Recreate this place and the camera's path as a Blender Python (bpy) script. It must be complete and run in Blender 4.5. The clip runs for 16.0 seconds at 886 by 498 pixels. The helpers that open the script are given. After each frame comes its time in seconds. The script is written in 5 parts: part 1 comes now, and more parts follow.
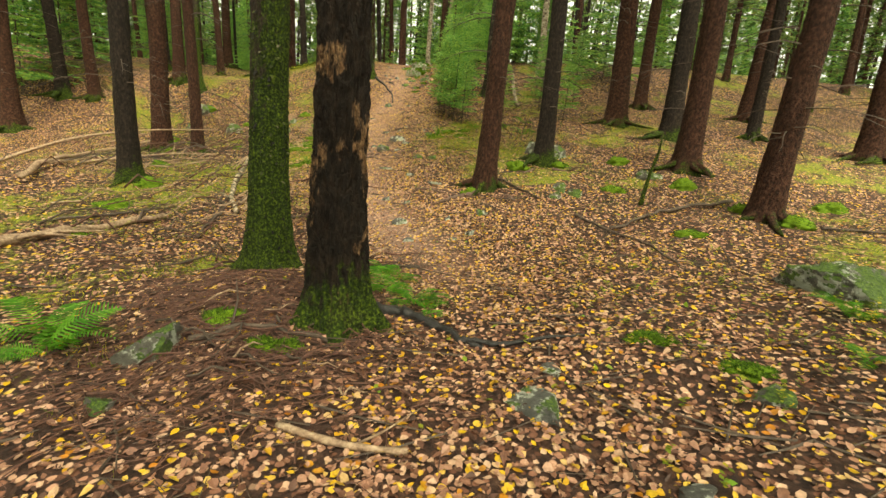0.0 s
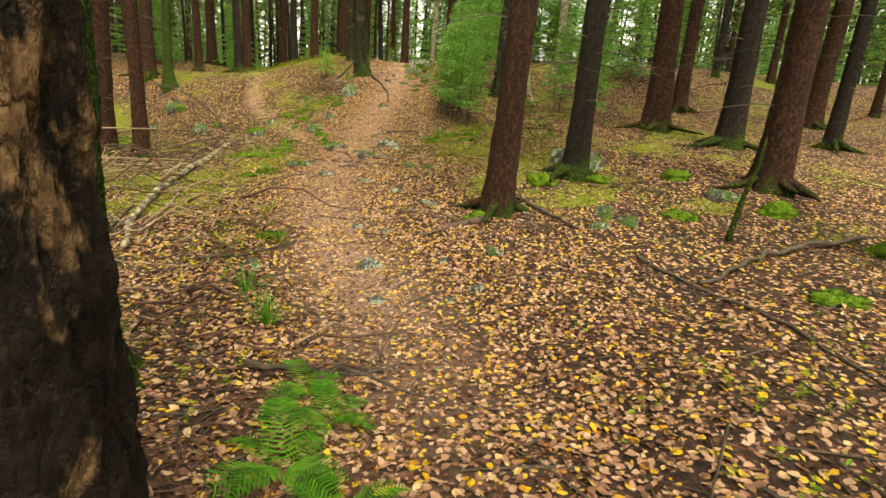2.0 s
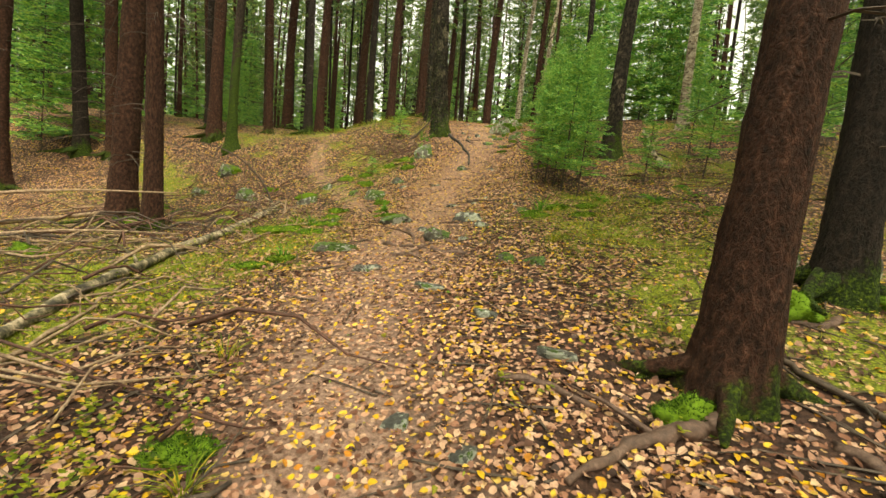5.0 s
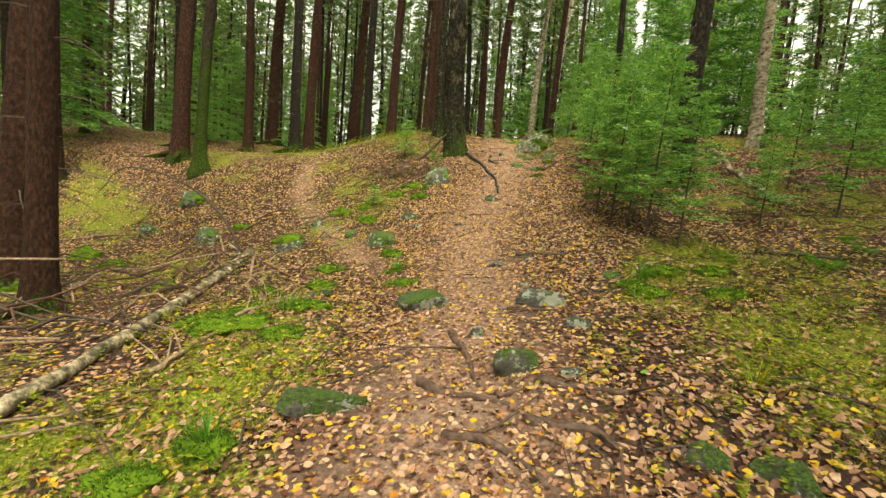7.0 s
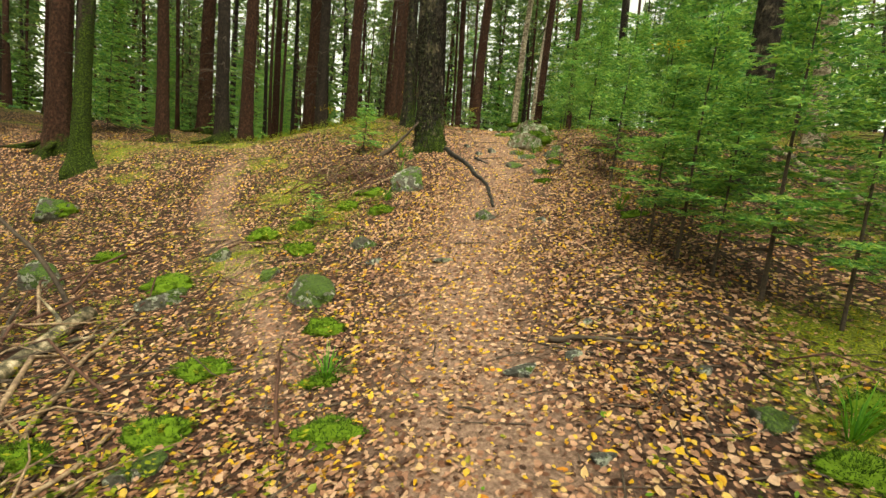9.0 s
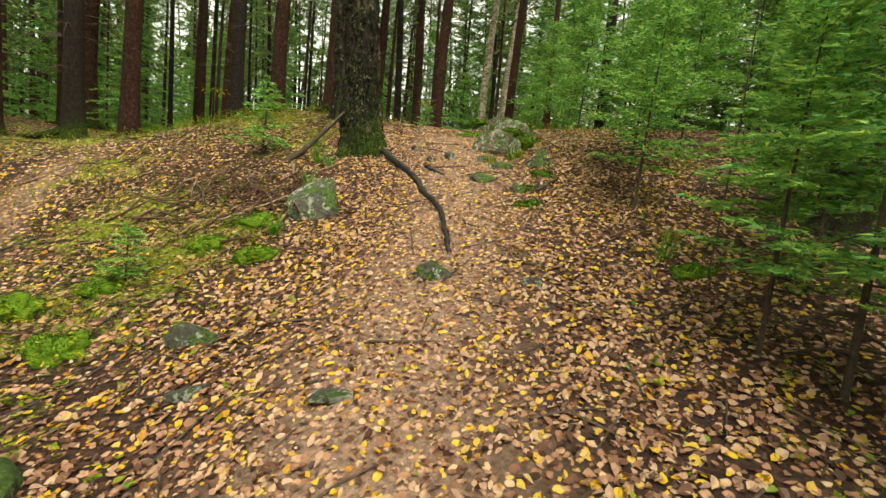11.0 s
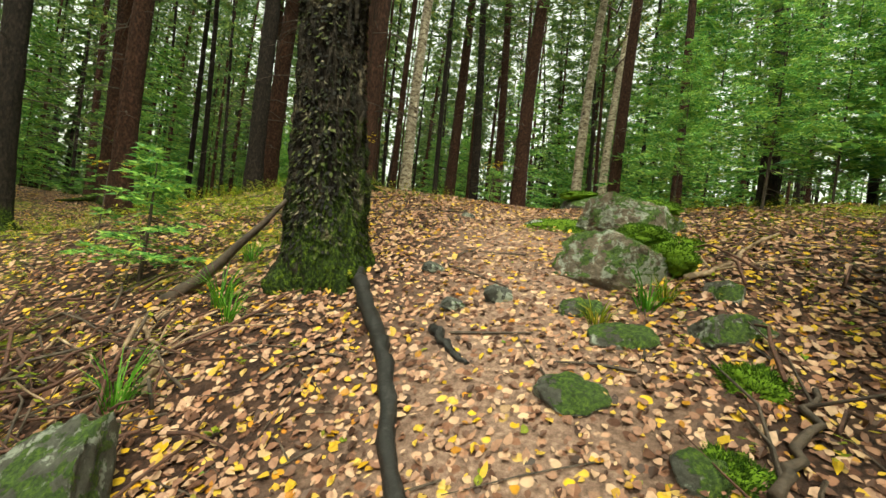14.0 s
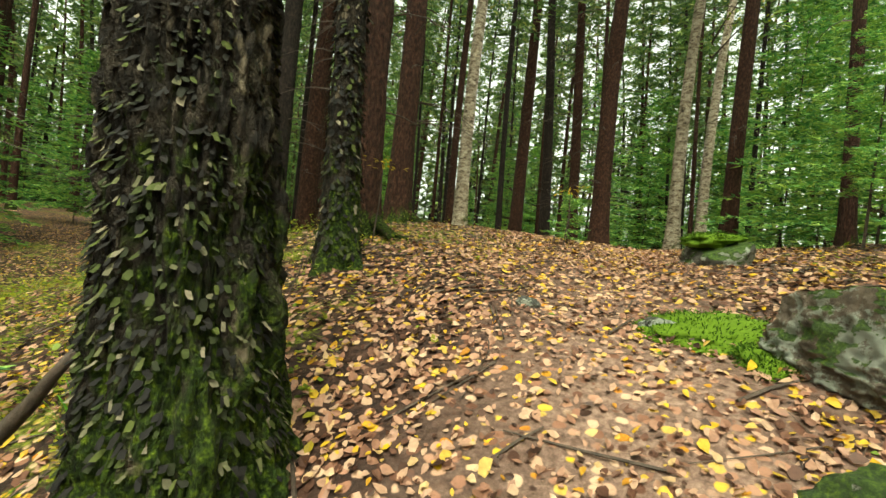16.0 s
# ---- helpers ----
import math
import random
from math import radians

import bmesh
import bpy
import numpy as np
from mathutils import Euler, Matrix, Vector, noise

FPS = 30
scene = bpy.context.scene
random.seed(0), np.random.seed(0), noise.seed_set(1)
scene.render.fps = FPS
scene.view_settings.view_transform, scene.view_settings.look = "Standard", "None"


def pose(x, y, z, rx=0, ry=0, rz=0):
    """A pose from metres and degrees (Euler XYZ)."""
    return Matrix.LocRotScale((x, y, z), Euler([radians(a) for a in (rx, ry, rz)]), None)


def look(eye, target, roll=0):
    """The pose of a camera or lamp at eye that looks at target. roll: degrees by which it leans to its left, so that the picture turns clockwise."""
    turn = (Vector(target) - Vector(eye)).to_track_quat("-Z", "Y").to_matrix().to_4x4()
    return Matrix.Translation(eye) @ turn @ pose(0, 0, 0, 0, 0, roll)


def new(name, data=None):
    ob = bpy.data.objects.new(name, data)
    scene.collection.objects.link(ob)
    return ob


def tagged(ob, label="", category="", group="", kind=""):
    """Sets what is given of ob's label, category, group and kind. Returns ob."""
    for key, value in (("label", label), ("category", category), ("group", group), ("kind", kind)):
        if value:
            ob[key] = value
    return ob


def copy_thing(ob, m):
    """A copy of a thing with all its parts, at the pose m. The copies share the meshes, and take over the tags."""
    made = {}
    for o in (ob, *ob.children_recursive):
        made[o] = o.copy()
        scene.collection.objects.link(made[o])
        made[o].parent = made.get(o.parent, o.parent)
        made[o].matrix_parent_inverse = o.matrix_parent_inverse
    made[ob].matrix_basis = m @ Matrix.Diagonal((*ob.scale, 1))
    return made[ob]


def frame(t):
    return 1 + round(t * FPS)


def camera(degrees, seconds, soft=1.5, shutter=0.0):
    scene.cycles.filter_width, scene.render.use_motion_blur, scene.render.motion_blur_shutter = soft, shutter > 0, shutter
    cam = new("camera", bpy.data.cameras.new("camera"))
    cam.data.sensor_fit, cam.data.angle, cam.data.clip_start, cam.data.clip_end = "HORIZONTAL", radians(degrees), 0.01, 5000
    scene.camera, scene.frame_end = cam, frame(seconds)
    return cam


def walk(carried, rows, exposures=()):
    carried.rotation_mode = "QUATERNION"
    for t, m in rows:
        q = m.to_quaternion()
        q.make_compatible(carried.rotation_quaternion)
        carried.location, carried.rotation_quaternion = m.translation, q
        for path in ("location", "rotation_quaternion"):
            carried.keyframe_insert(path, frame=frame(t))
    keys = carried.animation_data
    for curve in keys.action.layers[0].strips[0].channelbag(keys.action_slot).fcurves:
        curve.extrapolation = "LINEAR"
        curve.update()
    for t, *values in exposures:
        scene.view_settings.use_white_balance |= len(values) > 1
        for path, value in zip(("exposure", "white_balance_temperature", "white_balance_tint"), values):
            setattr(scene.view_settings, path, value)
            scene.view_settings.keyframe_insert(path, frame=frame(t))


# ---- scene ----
cam = camera(87.7, 16.0)
METRES, EYE, TILT, LEAN, TURN = 20.0, 1.5, 0.0, 0.0, 0.0
ROWS = [
    (0.0, 0.0, 0.0, 0.0, 1.62, -14.74, -6.18),
    (0.5, 0.0009, 0.0319, -0.0018, 1.48, -14.58, -6.33),
    (1.0, 0.0025, 0.0632, -0.0025, 1.5, -14.39, -6.39),
    (1.5, 0.0046, 0.0947, -0.0033, 1.82, -14.12, -6.51),
    (2.0, 0.0031, 0.1224, -0.0052, 2.41, -13.91, -6.81),
    (2.5, 0.0047, 0.1483, -0.0051, 3.37, -13.56, -7.34),
    (3.0, 0.0057, 0.171, -0.0046, 5.73, -12.57, -8.04),
    (3.5, 0.0033, 0.1957, -0.0023, 8.38, -12.05, -8.48),
    (4.0, -0.002, 0.2256, -0.0052, 10.34, -10.37, -8.15),
    (4.5, -0.0128, 0.2554, -0.0074, 11.75, -8.28, -7.58),
    (7.0, -0.0871, 0.4127, 0.0152, 10.7, -5.38, -7.4),
    (7.5, -0.0961, 0.4475, 0.0196, 9.68, -5.97, -8.27),
    (8.0, -0.1062, 0.4828, 0.023, 8.79, -5.97, -7.91),
    (8.5, -0.1107, 0.5185, 0.0272, 7.72, -5.76, -7.75),
    (9.0, -0.1163, 0.5522, 0.0331, 7.05, -5.82, -7.73),
    (11.5, -0.1169, 0.7235, 0.0554, 2.39, -4.12, -8.29),
    (12.0, -0.1205, 0.7532, 0.0615, 3.08, -3.16, -7.98),
    (12.5, -0.1209, 0.7828, 0.0716, 4.91, -1.71, -7.52),
    (13.0, -0.1187, 0.8098, 0.0803, 7.84, -0.29, -7.54),
    (13.5, -0.1144, 0.8375, 0.0892, 12.04, 0.23, -8.19),
    (14.0, -0.1154, 0.8639, 0.0972, 14.68, 0.01, -8.8),
    (14.5, -0.1169, 0.8919, 0.1042, 17.34, -0.07, -9.0),
    (15.0, -0.1213, 0.9156, 0.1128, 20.48, 0.05, -8.67),
    (15.5, -0.1272, 0.9376, 0.1194, 22.75, 0.08, -8.32),
    (16.0, -0.1349, 0.9577, 0.1265, 23.8, -0.21, -7.76),
]
walk(cam, [(t, pose(0, 0, EYE, TILT, LEAN, TURN) @ pose(METRES * x, METRES * y, METRES * z, 90 + pitch, roll, yaw)) for t, x, y, z, yaw, pitch, roll in ROWS], [(0.0, 1.66, 8700, -6), (3.0, 1.62, 8700, -6), (5.0, 1.57, 8500, -6), (9.0, 1.5, 8250, -8), (12.0, 1.35, 7800, -10), (16.0, 1.55, 7500, -13)])

# ---- light: overcast sky over a closed forest ----
world = bpy.data.worlds.new("overcast_sky")
scene.world = world
world.use_nodes = True
wn = world.node_tree
sky = wn.nodes.new("ShaderNodeTexSky")
sky.sky_type, sky.sun_disc = "NISHITA", False
sky.sun_elevation, sky.sun_rotation = radians(59), radians(163)
sky.air_density, sky.dust_density, sky.ozone_density = 1.0, 4.0, 1.0
grey = wn.nodes.new("ShaderNodeHueSaturation")
grey.inputs["Saturation"].default_value = 0.1
wn.links.new(sky.outputs[0], grey.inputs["Color"])
wn.links.new(grey.outputs[0], wn.nodes["Background"].inputs[0])
wn.nodes["Background"].inputs[1].default_value = 0.15
sun = new("sun", bpy.data.lights.new("sun", "SUN"))
sun.data.energy, sun.data.angle, sun.data.color = 1.5, radians(40), (1.0, 0.95, 0.86)
sun.matrix_world = look((5, -8, 28), (0, 8, 0))

rnd = random.Random(7)
rng = np.random.default_rng(7)


# ---- materials ----
def material(name):
    m = bpy.data.materials.new(name)
    m.use_nodes = True
    return m, m.node_tree, m.node_tree.nodes["Principled BSDF"]


def node(nt, kind, **inputs):
    n = nt.nodes.new("ShaderNode" + kind)
    for k, v in inputs.items():
        n.inputs[k.replace("_", " ")].default_value = v
    return n


def ramp(nt, fac, stops, interpolation="LINEAR"):
    n = nt.nodes.new("ShaderNodeValToRGB")
    n.color_ramp.interpolation = interpolation
    while len(n.color_ramp.elements) < len(stops):
        n.color_ramp.elements.new(0.5)
    for e, (p, c) in zip(n.color_ramp.elements, stops):
        e.position, e.color = p, (c, c, c, 1) if isinstance(c, (int, float)) else (*c, 1)
    nt.links.new(fac, n.inputs[0])
    return n.outputs[0]


def blend(nt, fac, a, b, mode="MIX"):
    n = nt.nodes.new("ShaderNodeMix")
    n.data_type, n.blend_type = "RGBA", mode
    for socket, v in ((n.inputs[0], fac), (n.inputs[6], a), (n.inputs[7], b)):
        if isinstance(v, (int, float)):
            socket.default_value = v
        elif isinstance(v, tuple):
            socket.default_value = (*v, 1)
        else:
            nt.links.new(v, socket)
    return n.outputs[2]


def sums(nt, op, a, b):
    n = nt.nodes.new("ShaderNodeMath")
    n.operation = op
    for socket, v in ((n.inputs[0], a), (n.inputs[1], b)):
        if isinstance(v, (int, float)):
            socket.default_value = v
        else:
            nt.links.new(v, socket)
    return n.outputs[0]


def coords(nt, scale=(1, 1, 1)):
    tc = nt.nodes.new("ShaderNodeTexCoord")
    mp = nt.nodes.new("ShaderNodeMapping")
    mp.inputs["Scale"].default_value = scale
    nt.links.new(tc.outputs["Object"], mp.inputs[0])
    return mp.outputs[0]


def noise_of(nt, vec, scale, detail=4, rough=0.6):
    n = node(nt, "TexNoise", Scale=scale, Detail=detail, Roughness=rough)
    nt.links.new(vec, n.inputs["Vector"])
    return n.outputs["Fac"]


def cells(nt, vec, scale, feature="F1"):
    n = node(nt, "TexVoronoi", Scale=scale)
    n.feature = feature
    nt.links.new(vec, n.inputs["Vector"])
    return n


def bump(nt, bsdf, height, strength, distance):
    n = node(nt, "Bump", Strength=strength, Distance=distance)
    nt.links.new(height, n.inputs["Height"])
    nt.links.new(n.outputs[0], bsdf.inputs["Normal"])


LEAF_TONES = [(0.0, (0.035, 0.015, 0.01)), (0.2, (0.13, 0.055, 0.034)), (0.4, (0.31, 0.15, 0.098)), (0.6, (0.44, 0.245, 0.165)),
              (0.8, (0.57, 0.37, 0.255)), (0.86, (0.56, 0.36, 0.08)), (0.94, (0.64, 0.4, 0.022)), (0.985, (0.42, 0.16, 0.02)), (1.0, (0.12, 0.26, 0.02))]


def ground_material():
    m, nt, b = material("forest_floor")
    v = coords(nt)
    soil = ramp(nt, noise_of(nt, v, 14, 8, 0.75), [(0.34, (0.007, 0.0035, 0.003)), (0.54, (0.035, 0.016, 0.011)), (0.76, (0.11, 0.055, 0.036))])
    warp = node(nt, "TexNoise", Scale=18.0)
    nt.links.new(v, warp.inputs["Vector"])
    mixed = nt.nodes.new("ShaderNodeMix")
    mixed.data_type = "VECTOR"
    mixed.inputs[0].default_value = 0.035
    nt.links.new(v, mixed.inputs[4])
    nt.links.new(warp.outputs["Color"], mixed.inputs[5])
    litter = cells(nt, mixed.outputs[1], 24)
    tone = nt.nodes.new("ShaderNodeSeparateColor")
    nt.links.new(litter.outputs["Color"], tone.inputs[0])
    leafy = ramp(nt, tone.outputs[0], LEAF_TONES[:8])
    mask = sums(nt, "MULTIPLY", ramp(nt, tone.outputs[1], [(0.36, 0.0), (0.42, 1.0)]), ramp(nt, litter.outputs["Distance"], [(0.42, 1.0), (0.55, 0.0)]))
    tr = nt.nodes.new("ShaderNodeAttribute")
    tr.attribute_name = "trodden"
    worn = ramp(nt, noise_of(nt, v, 30, 8, 0.75), [(0.3, (0.06, 0.035, 0.026)), (0.5, (0.19, 0.115, 0.088)), (0.7, (0.36, 0.24, 0.19))])
    ground_c = blend(nt, mask, blend(nt, tr.outputs["Fac"], soil, worn), leafy)
    at = nt.nodes.new("ShaderNodeAttribute")
    at.attribute_name = "moss"
    fine = noise_of(nt, v, 26, 5, 0.7)
    broad = noise_of(nt, v, 3.5, 6, 0.7)
    moss_f = ramp(nt, sums(nt, "ADD", sums(nt, "MULTIPLY", at.outputs["Fac"], 0.32), sums(nt, "ADD", sums(nt, "MULTIPLY", broad, 0.6), sums(nt, "MULTIPLY", fine, 0.35))), [(0.66, 0.0), (0.74, 0.92)])
    moss_c = ramp(nt, noise_of(nt, v, 60, 3), [(0.3, (0.025, 0.036, 0.005)), (0.5, (0.12, 0.145, 0.012)), (0.7, (0.32, 0.33, 0.03))])
    nt.links.new(blend(nt, moss_f, ground_c, moss_c), b.inputs["Base Color"])
    b.inputs["Roughness"].default_value = 0.8
    b.inputs["Specular IOR Level"].default_value = 0.25
    bump(nt, b, sums(nt, "ADD", litter.outputs["Distance"], noise_of(nt, v, 40, 5)), 0.6, 0.02)
    return m


def leaf_material(name, stops, rough=0.55, translucent=0.25):
    m, nt, b = material(name)
    g = nt.nodes.new("ShaderNodeNewGeometry")
    c = ramp(nt, g.outputs["Random Per Island"], stops)
    n = noise_of(nt, coords(nt), 55, 3)
    c = blend(nt, 0.55, c, ramp(nt, n, [(0.3, 0.35), (0.7, 1.0)]), "MULTIPLY")
    nt.links.new(c, b.inputs["Base Color"])
    b.inputs["Roughness"].default_value = rough
    b.inputs["Specular IOR Level"].default_value = 0.3
    tr = nt.nodes.new("ShaderNodeBsdfTranslucent")
    nt.links.new(c, tr.inputs[0])
    mx = nt.nodes.new("ShaderNodeMixShader")
    mx.inputs[0].default_value = translucent
    nt.links.new(b.outputs[0], mx.inputs[1])
    nt.links.new(tr.outputs[0], mx.inputs[2])
    nt.links.new(mx.outputs[0], nt.nodes["Material Output"].inputs[0])
    return m


def bark_material(name, stops, stretch, scale, moss_top=0.5, moss_amount=0.5, plate_mix=0.6, patch=None):
    """Bark with plates and cracks; moss climbs from the foot up to about moss_top metres."""
    m, nt, b = material(name)
    v = coords(nt, (1, 1, stretch))
    n1 = noise_of(nt, v, scale, 6, 0.7)
    warp = node(nt, "TexNoise", Scale=scale * 0.9, Detail=5.0, Roughness=0.65)
    nt.links.new(v, warp.inputs["Vector"])
    bent = nt.nodes.new("ShaderNodeVectorMath")
    bent.operation = "MULTIPLY_ADD"
    nt.links.new(warp.outputs["Color"], bent.inputs[0])
    bent.inputs[1].default_value = (1.6 / scale,) * 3
    nt.links.new(v, bent.inputs[2])
    pl = cells(nt, bent.outputs[0], scale * 1.3)
    crack = cells(nt, bent.outputs[0], scale * 1.3, "DISTANCE_TO_EDGE")
    tone = sums(nt, "ADD", sums(nt, "MULTIPLY", n1, 1 - plate_mix * 0.5), sums(nt, "MULTIPLY", pl.outputs["Distance"], plate_mix * 0.6))
    c = ramp(nt, tone, stops)
    if patch:
        pv = coords(nt, (1, 1, 0.6))
        pf = ramp(nt, noise_of(nt, pv, 3.2, 5, 0.6), [(0.56, 0.0), (0.6, 0.9)])
        c = blend(nt, pf, c, ramp(nt, noise_of(nt, v, scale * 2, 4), [(0.3, patch[0]), (0.7, patch[1])]))
    c = blend(nt, ramp(nt, crack.outputs["Distance"], [(0.0, 0.6), (0.14, 0.0)]), c, (0.012, 0.008, 0.006))
    sep = nt.nodes.new("ShaderNodeSeparateXYZ")
    nt.links.new(coords(nt), sep.inputs[0])
    height = sums(nt, "DIVIDE", sep.outputs[2], moss_top)
    grow = sums(nt, "ADD", sums(nt, "SUBTRACT", moss_amount, sums(nt, "MULTIPLY", height, 0.34)), sums(nt, "MULTIPLY", noise_of(nt, coords(nt), 7, 5, 0.65), 0.75))
    facing = nt.nodes.new("ShaderNodeNewGeometry")
    way = nt.nodes.new("ShaderNodeSeparateXYZ")
    nt.links.new(facing.outputs["Normal"], way.inputs[0])
    mf = ramp(nt, sums(nt, "ADD", grow, sums(nt, "MULTIPLY", way.outputs[0], 0.12)), [(0.58, 0.0), (0.7, 0.95)])
    mc = ramp(nt, noise_of(nt, coords(nt), 45, 4), [(0.3, (0.004, 0.008, 0.001)), (0.5, (0.024, 0.046, 0.004)), (0.62, (0.08, 0.12, 0.008)), (0.78, (0.17, 0.22, 0.014))])
    nt.links.new(blend(nt, mf, c, mc), b.inputs["Base Color"])
    b.inputs["Roughness"].default_value = 0.85
    b.inputs["Specular IOR Level"].default_value = 0.2
    h = sums(nt, "ADD", sums(nt, "MULTIPLY", ramp(nt, crack.outputs["Distance"], [(0.0, 0.0), (0.2, 1.0)]), 0.6), noise_of(nt, v, scale * 3, 6, 0.7))
    bump(nt, b, h, 1.0, 0.026)
    return m


def stone_material(name, tone, moss_level):
    """Weathered stone with pale lichen; moss lies on its upward faces."""
    m, nt, b = material(name)
    v = coords(nt)
    c = ramp(nt, noise_of(nt, v, 13, 10, 0.8), [(0.36, tuple(t * 0.4 for t in tone)), (0.55, tone), (0.75, tuple(min(t * 1.6, 0.6) for t in tone))])
    c = blend(nt, ramp(nt, noise_of(nt, v, 7, 10, 0.72), [(0.5, 0.0), (0.54, 0.85)]), c, (0.42, 0.45, 0.38))
    g = nt.nodes.new("ShaderNodeNewGeometry")
    sep = nt.nodes.new("ShaderNodeSeparateXYZ")
    nt.links.new(g.outputs["Normal"], sep.inputs[0])
    lift = sums(nt, "ADD", sums(nt, "MULTIPLY", sep.outputs[2], 0.36), sums(nt, "SUBTRACT", sums(nt, "MULTIPLY", noise_of(nt, v, 5, 8, 0.68), 2.4), 0.7))
    mf = ramp(nt, sums(nt, "ADD", lift, moss_level), [(0.82, 0.0), (0.87, 0.97)])
    mc = ramp(nt, noise_of(nt, v, 60, 6, 0.75), [(0.32, (0.008, 0.022, 0.002)), (0.5, (0.045, 0.095, 0.006)), (0.62, (0.12, 0.2, 0.012)), (0.75, (0.24, 0.32, 0.025))])
    nt.links.new(blend(nt, mf, c, mc), b.inputs["Base Color"])
    b.inputs["Roughness"].default_value = 0.75
    bump(nt, b, sums(nt, "ADD", noise_of(nt, v, 18, 8, 0.8), sums(nt, "MULTIPLY", mf, 0.5)), 1.0, 0.045)
    return m


def wood_material(name, stops, scale=30, rough=0.75):
    m, nt, b = material(name)
    v = coords(nt)
    nt.links.new(ramp(nt, noise_of(nt, v, scale, 6, 0.7), stops), b.inputs["Base Color"])
    b.inputs["Roughness"].default_value = rough
    bump(nt, b, noise_of(nt, v, scale * 2.2, 5, 0.7), 0.7, 0.01)
    return m


M_GROUND = ground_material()
M_LITTER = leaf_material("fallen_leaf", LEAF_TONES, 0.5, 0.1)
M_SPRUCE = bark_material("spruce_bark", [(0.32, (0.01, 0.0042, 0.003)), (0.52, (0.05, 0.0185, 0.011)), (0.7, (0.125, 0.055, 0.034))], 0.55, 26, 0.35, 0.35)
M_DARKSPRUCE = bark_material("dark_spruce_bark", [(0.32, (0.006, 0.0042, 0.0036)), (0.52, (0.02, 0.013, 0.0105)), (0.7, (0.052, 0.036, 0.028))], 0.5, 26, 0.4, 0.45)
M_DARKBIRCH = bark_material("dark_birch_bark", [(0.3, (0.0032, 0.0022, 0.0018)), (0.52, (0.0126, 0.0076, 0.0054)), (0.72, (0.0360, 0.0216, 0.0144))], 0.5, 17, 0.42, 0.5,
                            patch=((0.1, 0.05, 0.026), (0.4, 0.24, 0.13)))
M_MOSSBARK = bark_material("mossy_bark", [(0.3, (0.0108, 0.0078, 0.0060)), (0.52, (0.0360, 0.0240, 0.0168)), (0.72, (0.0840, 0.0600, 0.0420))], 0.5, 20, 2.2, 0.62)
M_BIRCH = bark_material("birch_bark", [(0.3, (0.004, 0.003, 0.003)), (0.5, (0.018, 0.013, 0.01)), (0.7, (0.08, 0.062, 0.045))], 0.6, 15, 1.5, 0.33,
                        patch=((0.03, 0.022, 0.015), (0.3, 0.24, 0.17)))
M_PALEBIRCH = bark_material("pale_birch_bark", [(0.34, (0.02, 0.016, 0.013)), (0.46, (0.26, 0.2, 0.14)), (0.64, (0.6, 0.52, 0.4))], 1.9, 8, 0.7, 0.3)
M_LOGBIRCH = wood_material("birch_log_bark", [(0.4, (0.025, 0.02, 0.014)), (0.5, (0.12, 0.1, 0.06)), (0.56, (0.3, 0.23, 0.16)), (0.68, (0.6, 0.5, 0.38))], 9)
M_PLATE = leaf_material("bark_plate", [(0, (0.003, 0.002, 0.002)), (0.45, (0.01, 0.008, 0.006)), (0.7, (0.026, 0.036, 0.006)), (0.86, (0.075, 0.09, 0.016)), (0.96, (0.13, 0.115, 0.075)), (1, (0.24, 0.2, 0.14))], 0.8, 0.0)
M_NEEDLE = leaf_material("spruce_needles", [(0, (0.06, 0.18, 0.055)), (0.35, (0.17, 0.41, 0.1)), (0.75, (0.34, 0.58, 0.12)), (1, (0.5, 0.66, 0.14))], 0.5, 0.42)
M_FARNEEDLE = leaf_material("crown_needles", [(0, (0.05, 0.105, 0.034)), (0.5, (0.11, 0.205, 0.052)), (0.9, (0.23, 0.32, 0.075)), (1, (0.36, 0.39, 0.1))], 0.55, 0.32)
M_FERN = leaf_material("fern_green", [(0, (0.055, 0.2, 0.015)), (1, (0.15, 0.36, 0.03))], 0.5, 0.45)
M_SHRUB = leaf_material("undergrowth_green", [(0, (0.06, 0.105, 0.01)), (0.45, (0.2, 0.27, 0.02)), (0.8, (0.4, 0.42, 0.035)), (1, (0.5, 0.37, 0.05))], 0.5, 0.4)
M_YELLOW = leaf_material("yellow_leaf", [(0, (0.55, 0.36, 0.02)), (1, (0.75, 0.55, 0.04))], 0.5, 0.4)
M_MOSS = leaf_material("moss_green", [(0, (0.014, 0.045, 0.003)), (0.5, (0.05, 0.12, 0.007)), (1, (0.14, 0.24, 0.014))], 0.9, 0.2)
M_STONE = stone_material("grey_stone", (0.1, 0.1, 0.09), -0.09)
M_MOSSROCK = stone_material("mossy_stone", (0.12, 0.115, 0.095), 0.2)
M_PALEROCK = stone_material("lichen_rock", (0.2, 0.15, 0.11), 0.2)
M_ROOT = wood_material("wet_root", [(0.36, (0.003, 0.0025, 0.0025)), (0.54, (0.011, 0.009, 0.009)), (0.74, (0.05, 0.042, 0.04))], 38, 0.55)
M_BROWNROOT = wood_material("brown_root", [(0.3, (0.035, 0.018, 0.013)), (0.55, (0.1, 0.055, 0.04)), (0.75, (0.2, 0.13, 0.1))], 24, 0.7)
M_TWIG = wood_material("dead_wood", [(0.3, (0.07, 0.042, 0.03)), (0.5, (0.24, 0.155, 0.1)), (0.75, (0.5, 0.38, 0.26))], 22)
M_REDTWIG = wood_material("red_twig", [(0.3, (0.03, 0.012, 0.008)), (0.6, (0.1, 0.04, 0.026)), (0.8, (0.2, 0.1, 0.07))], 22)
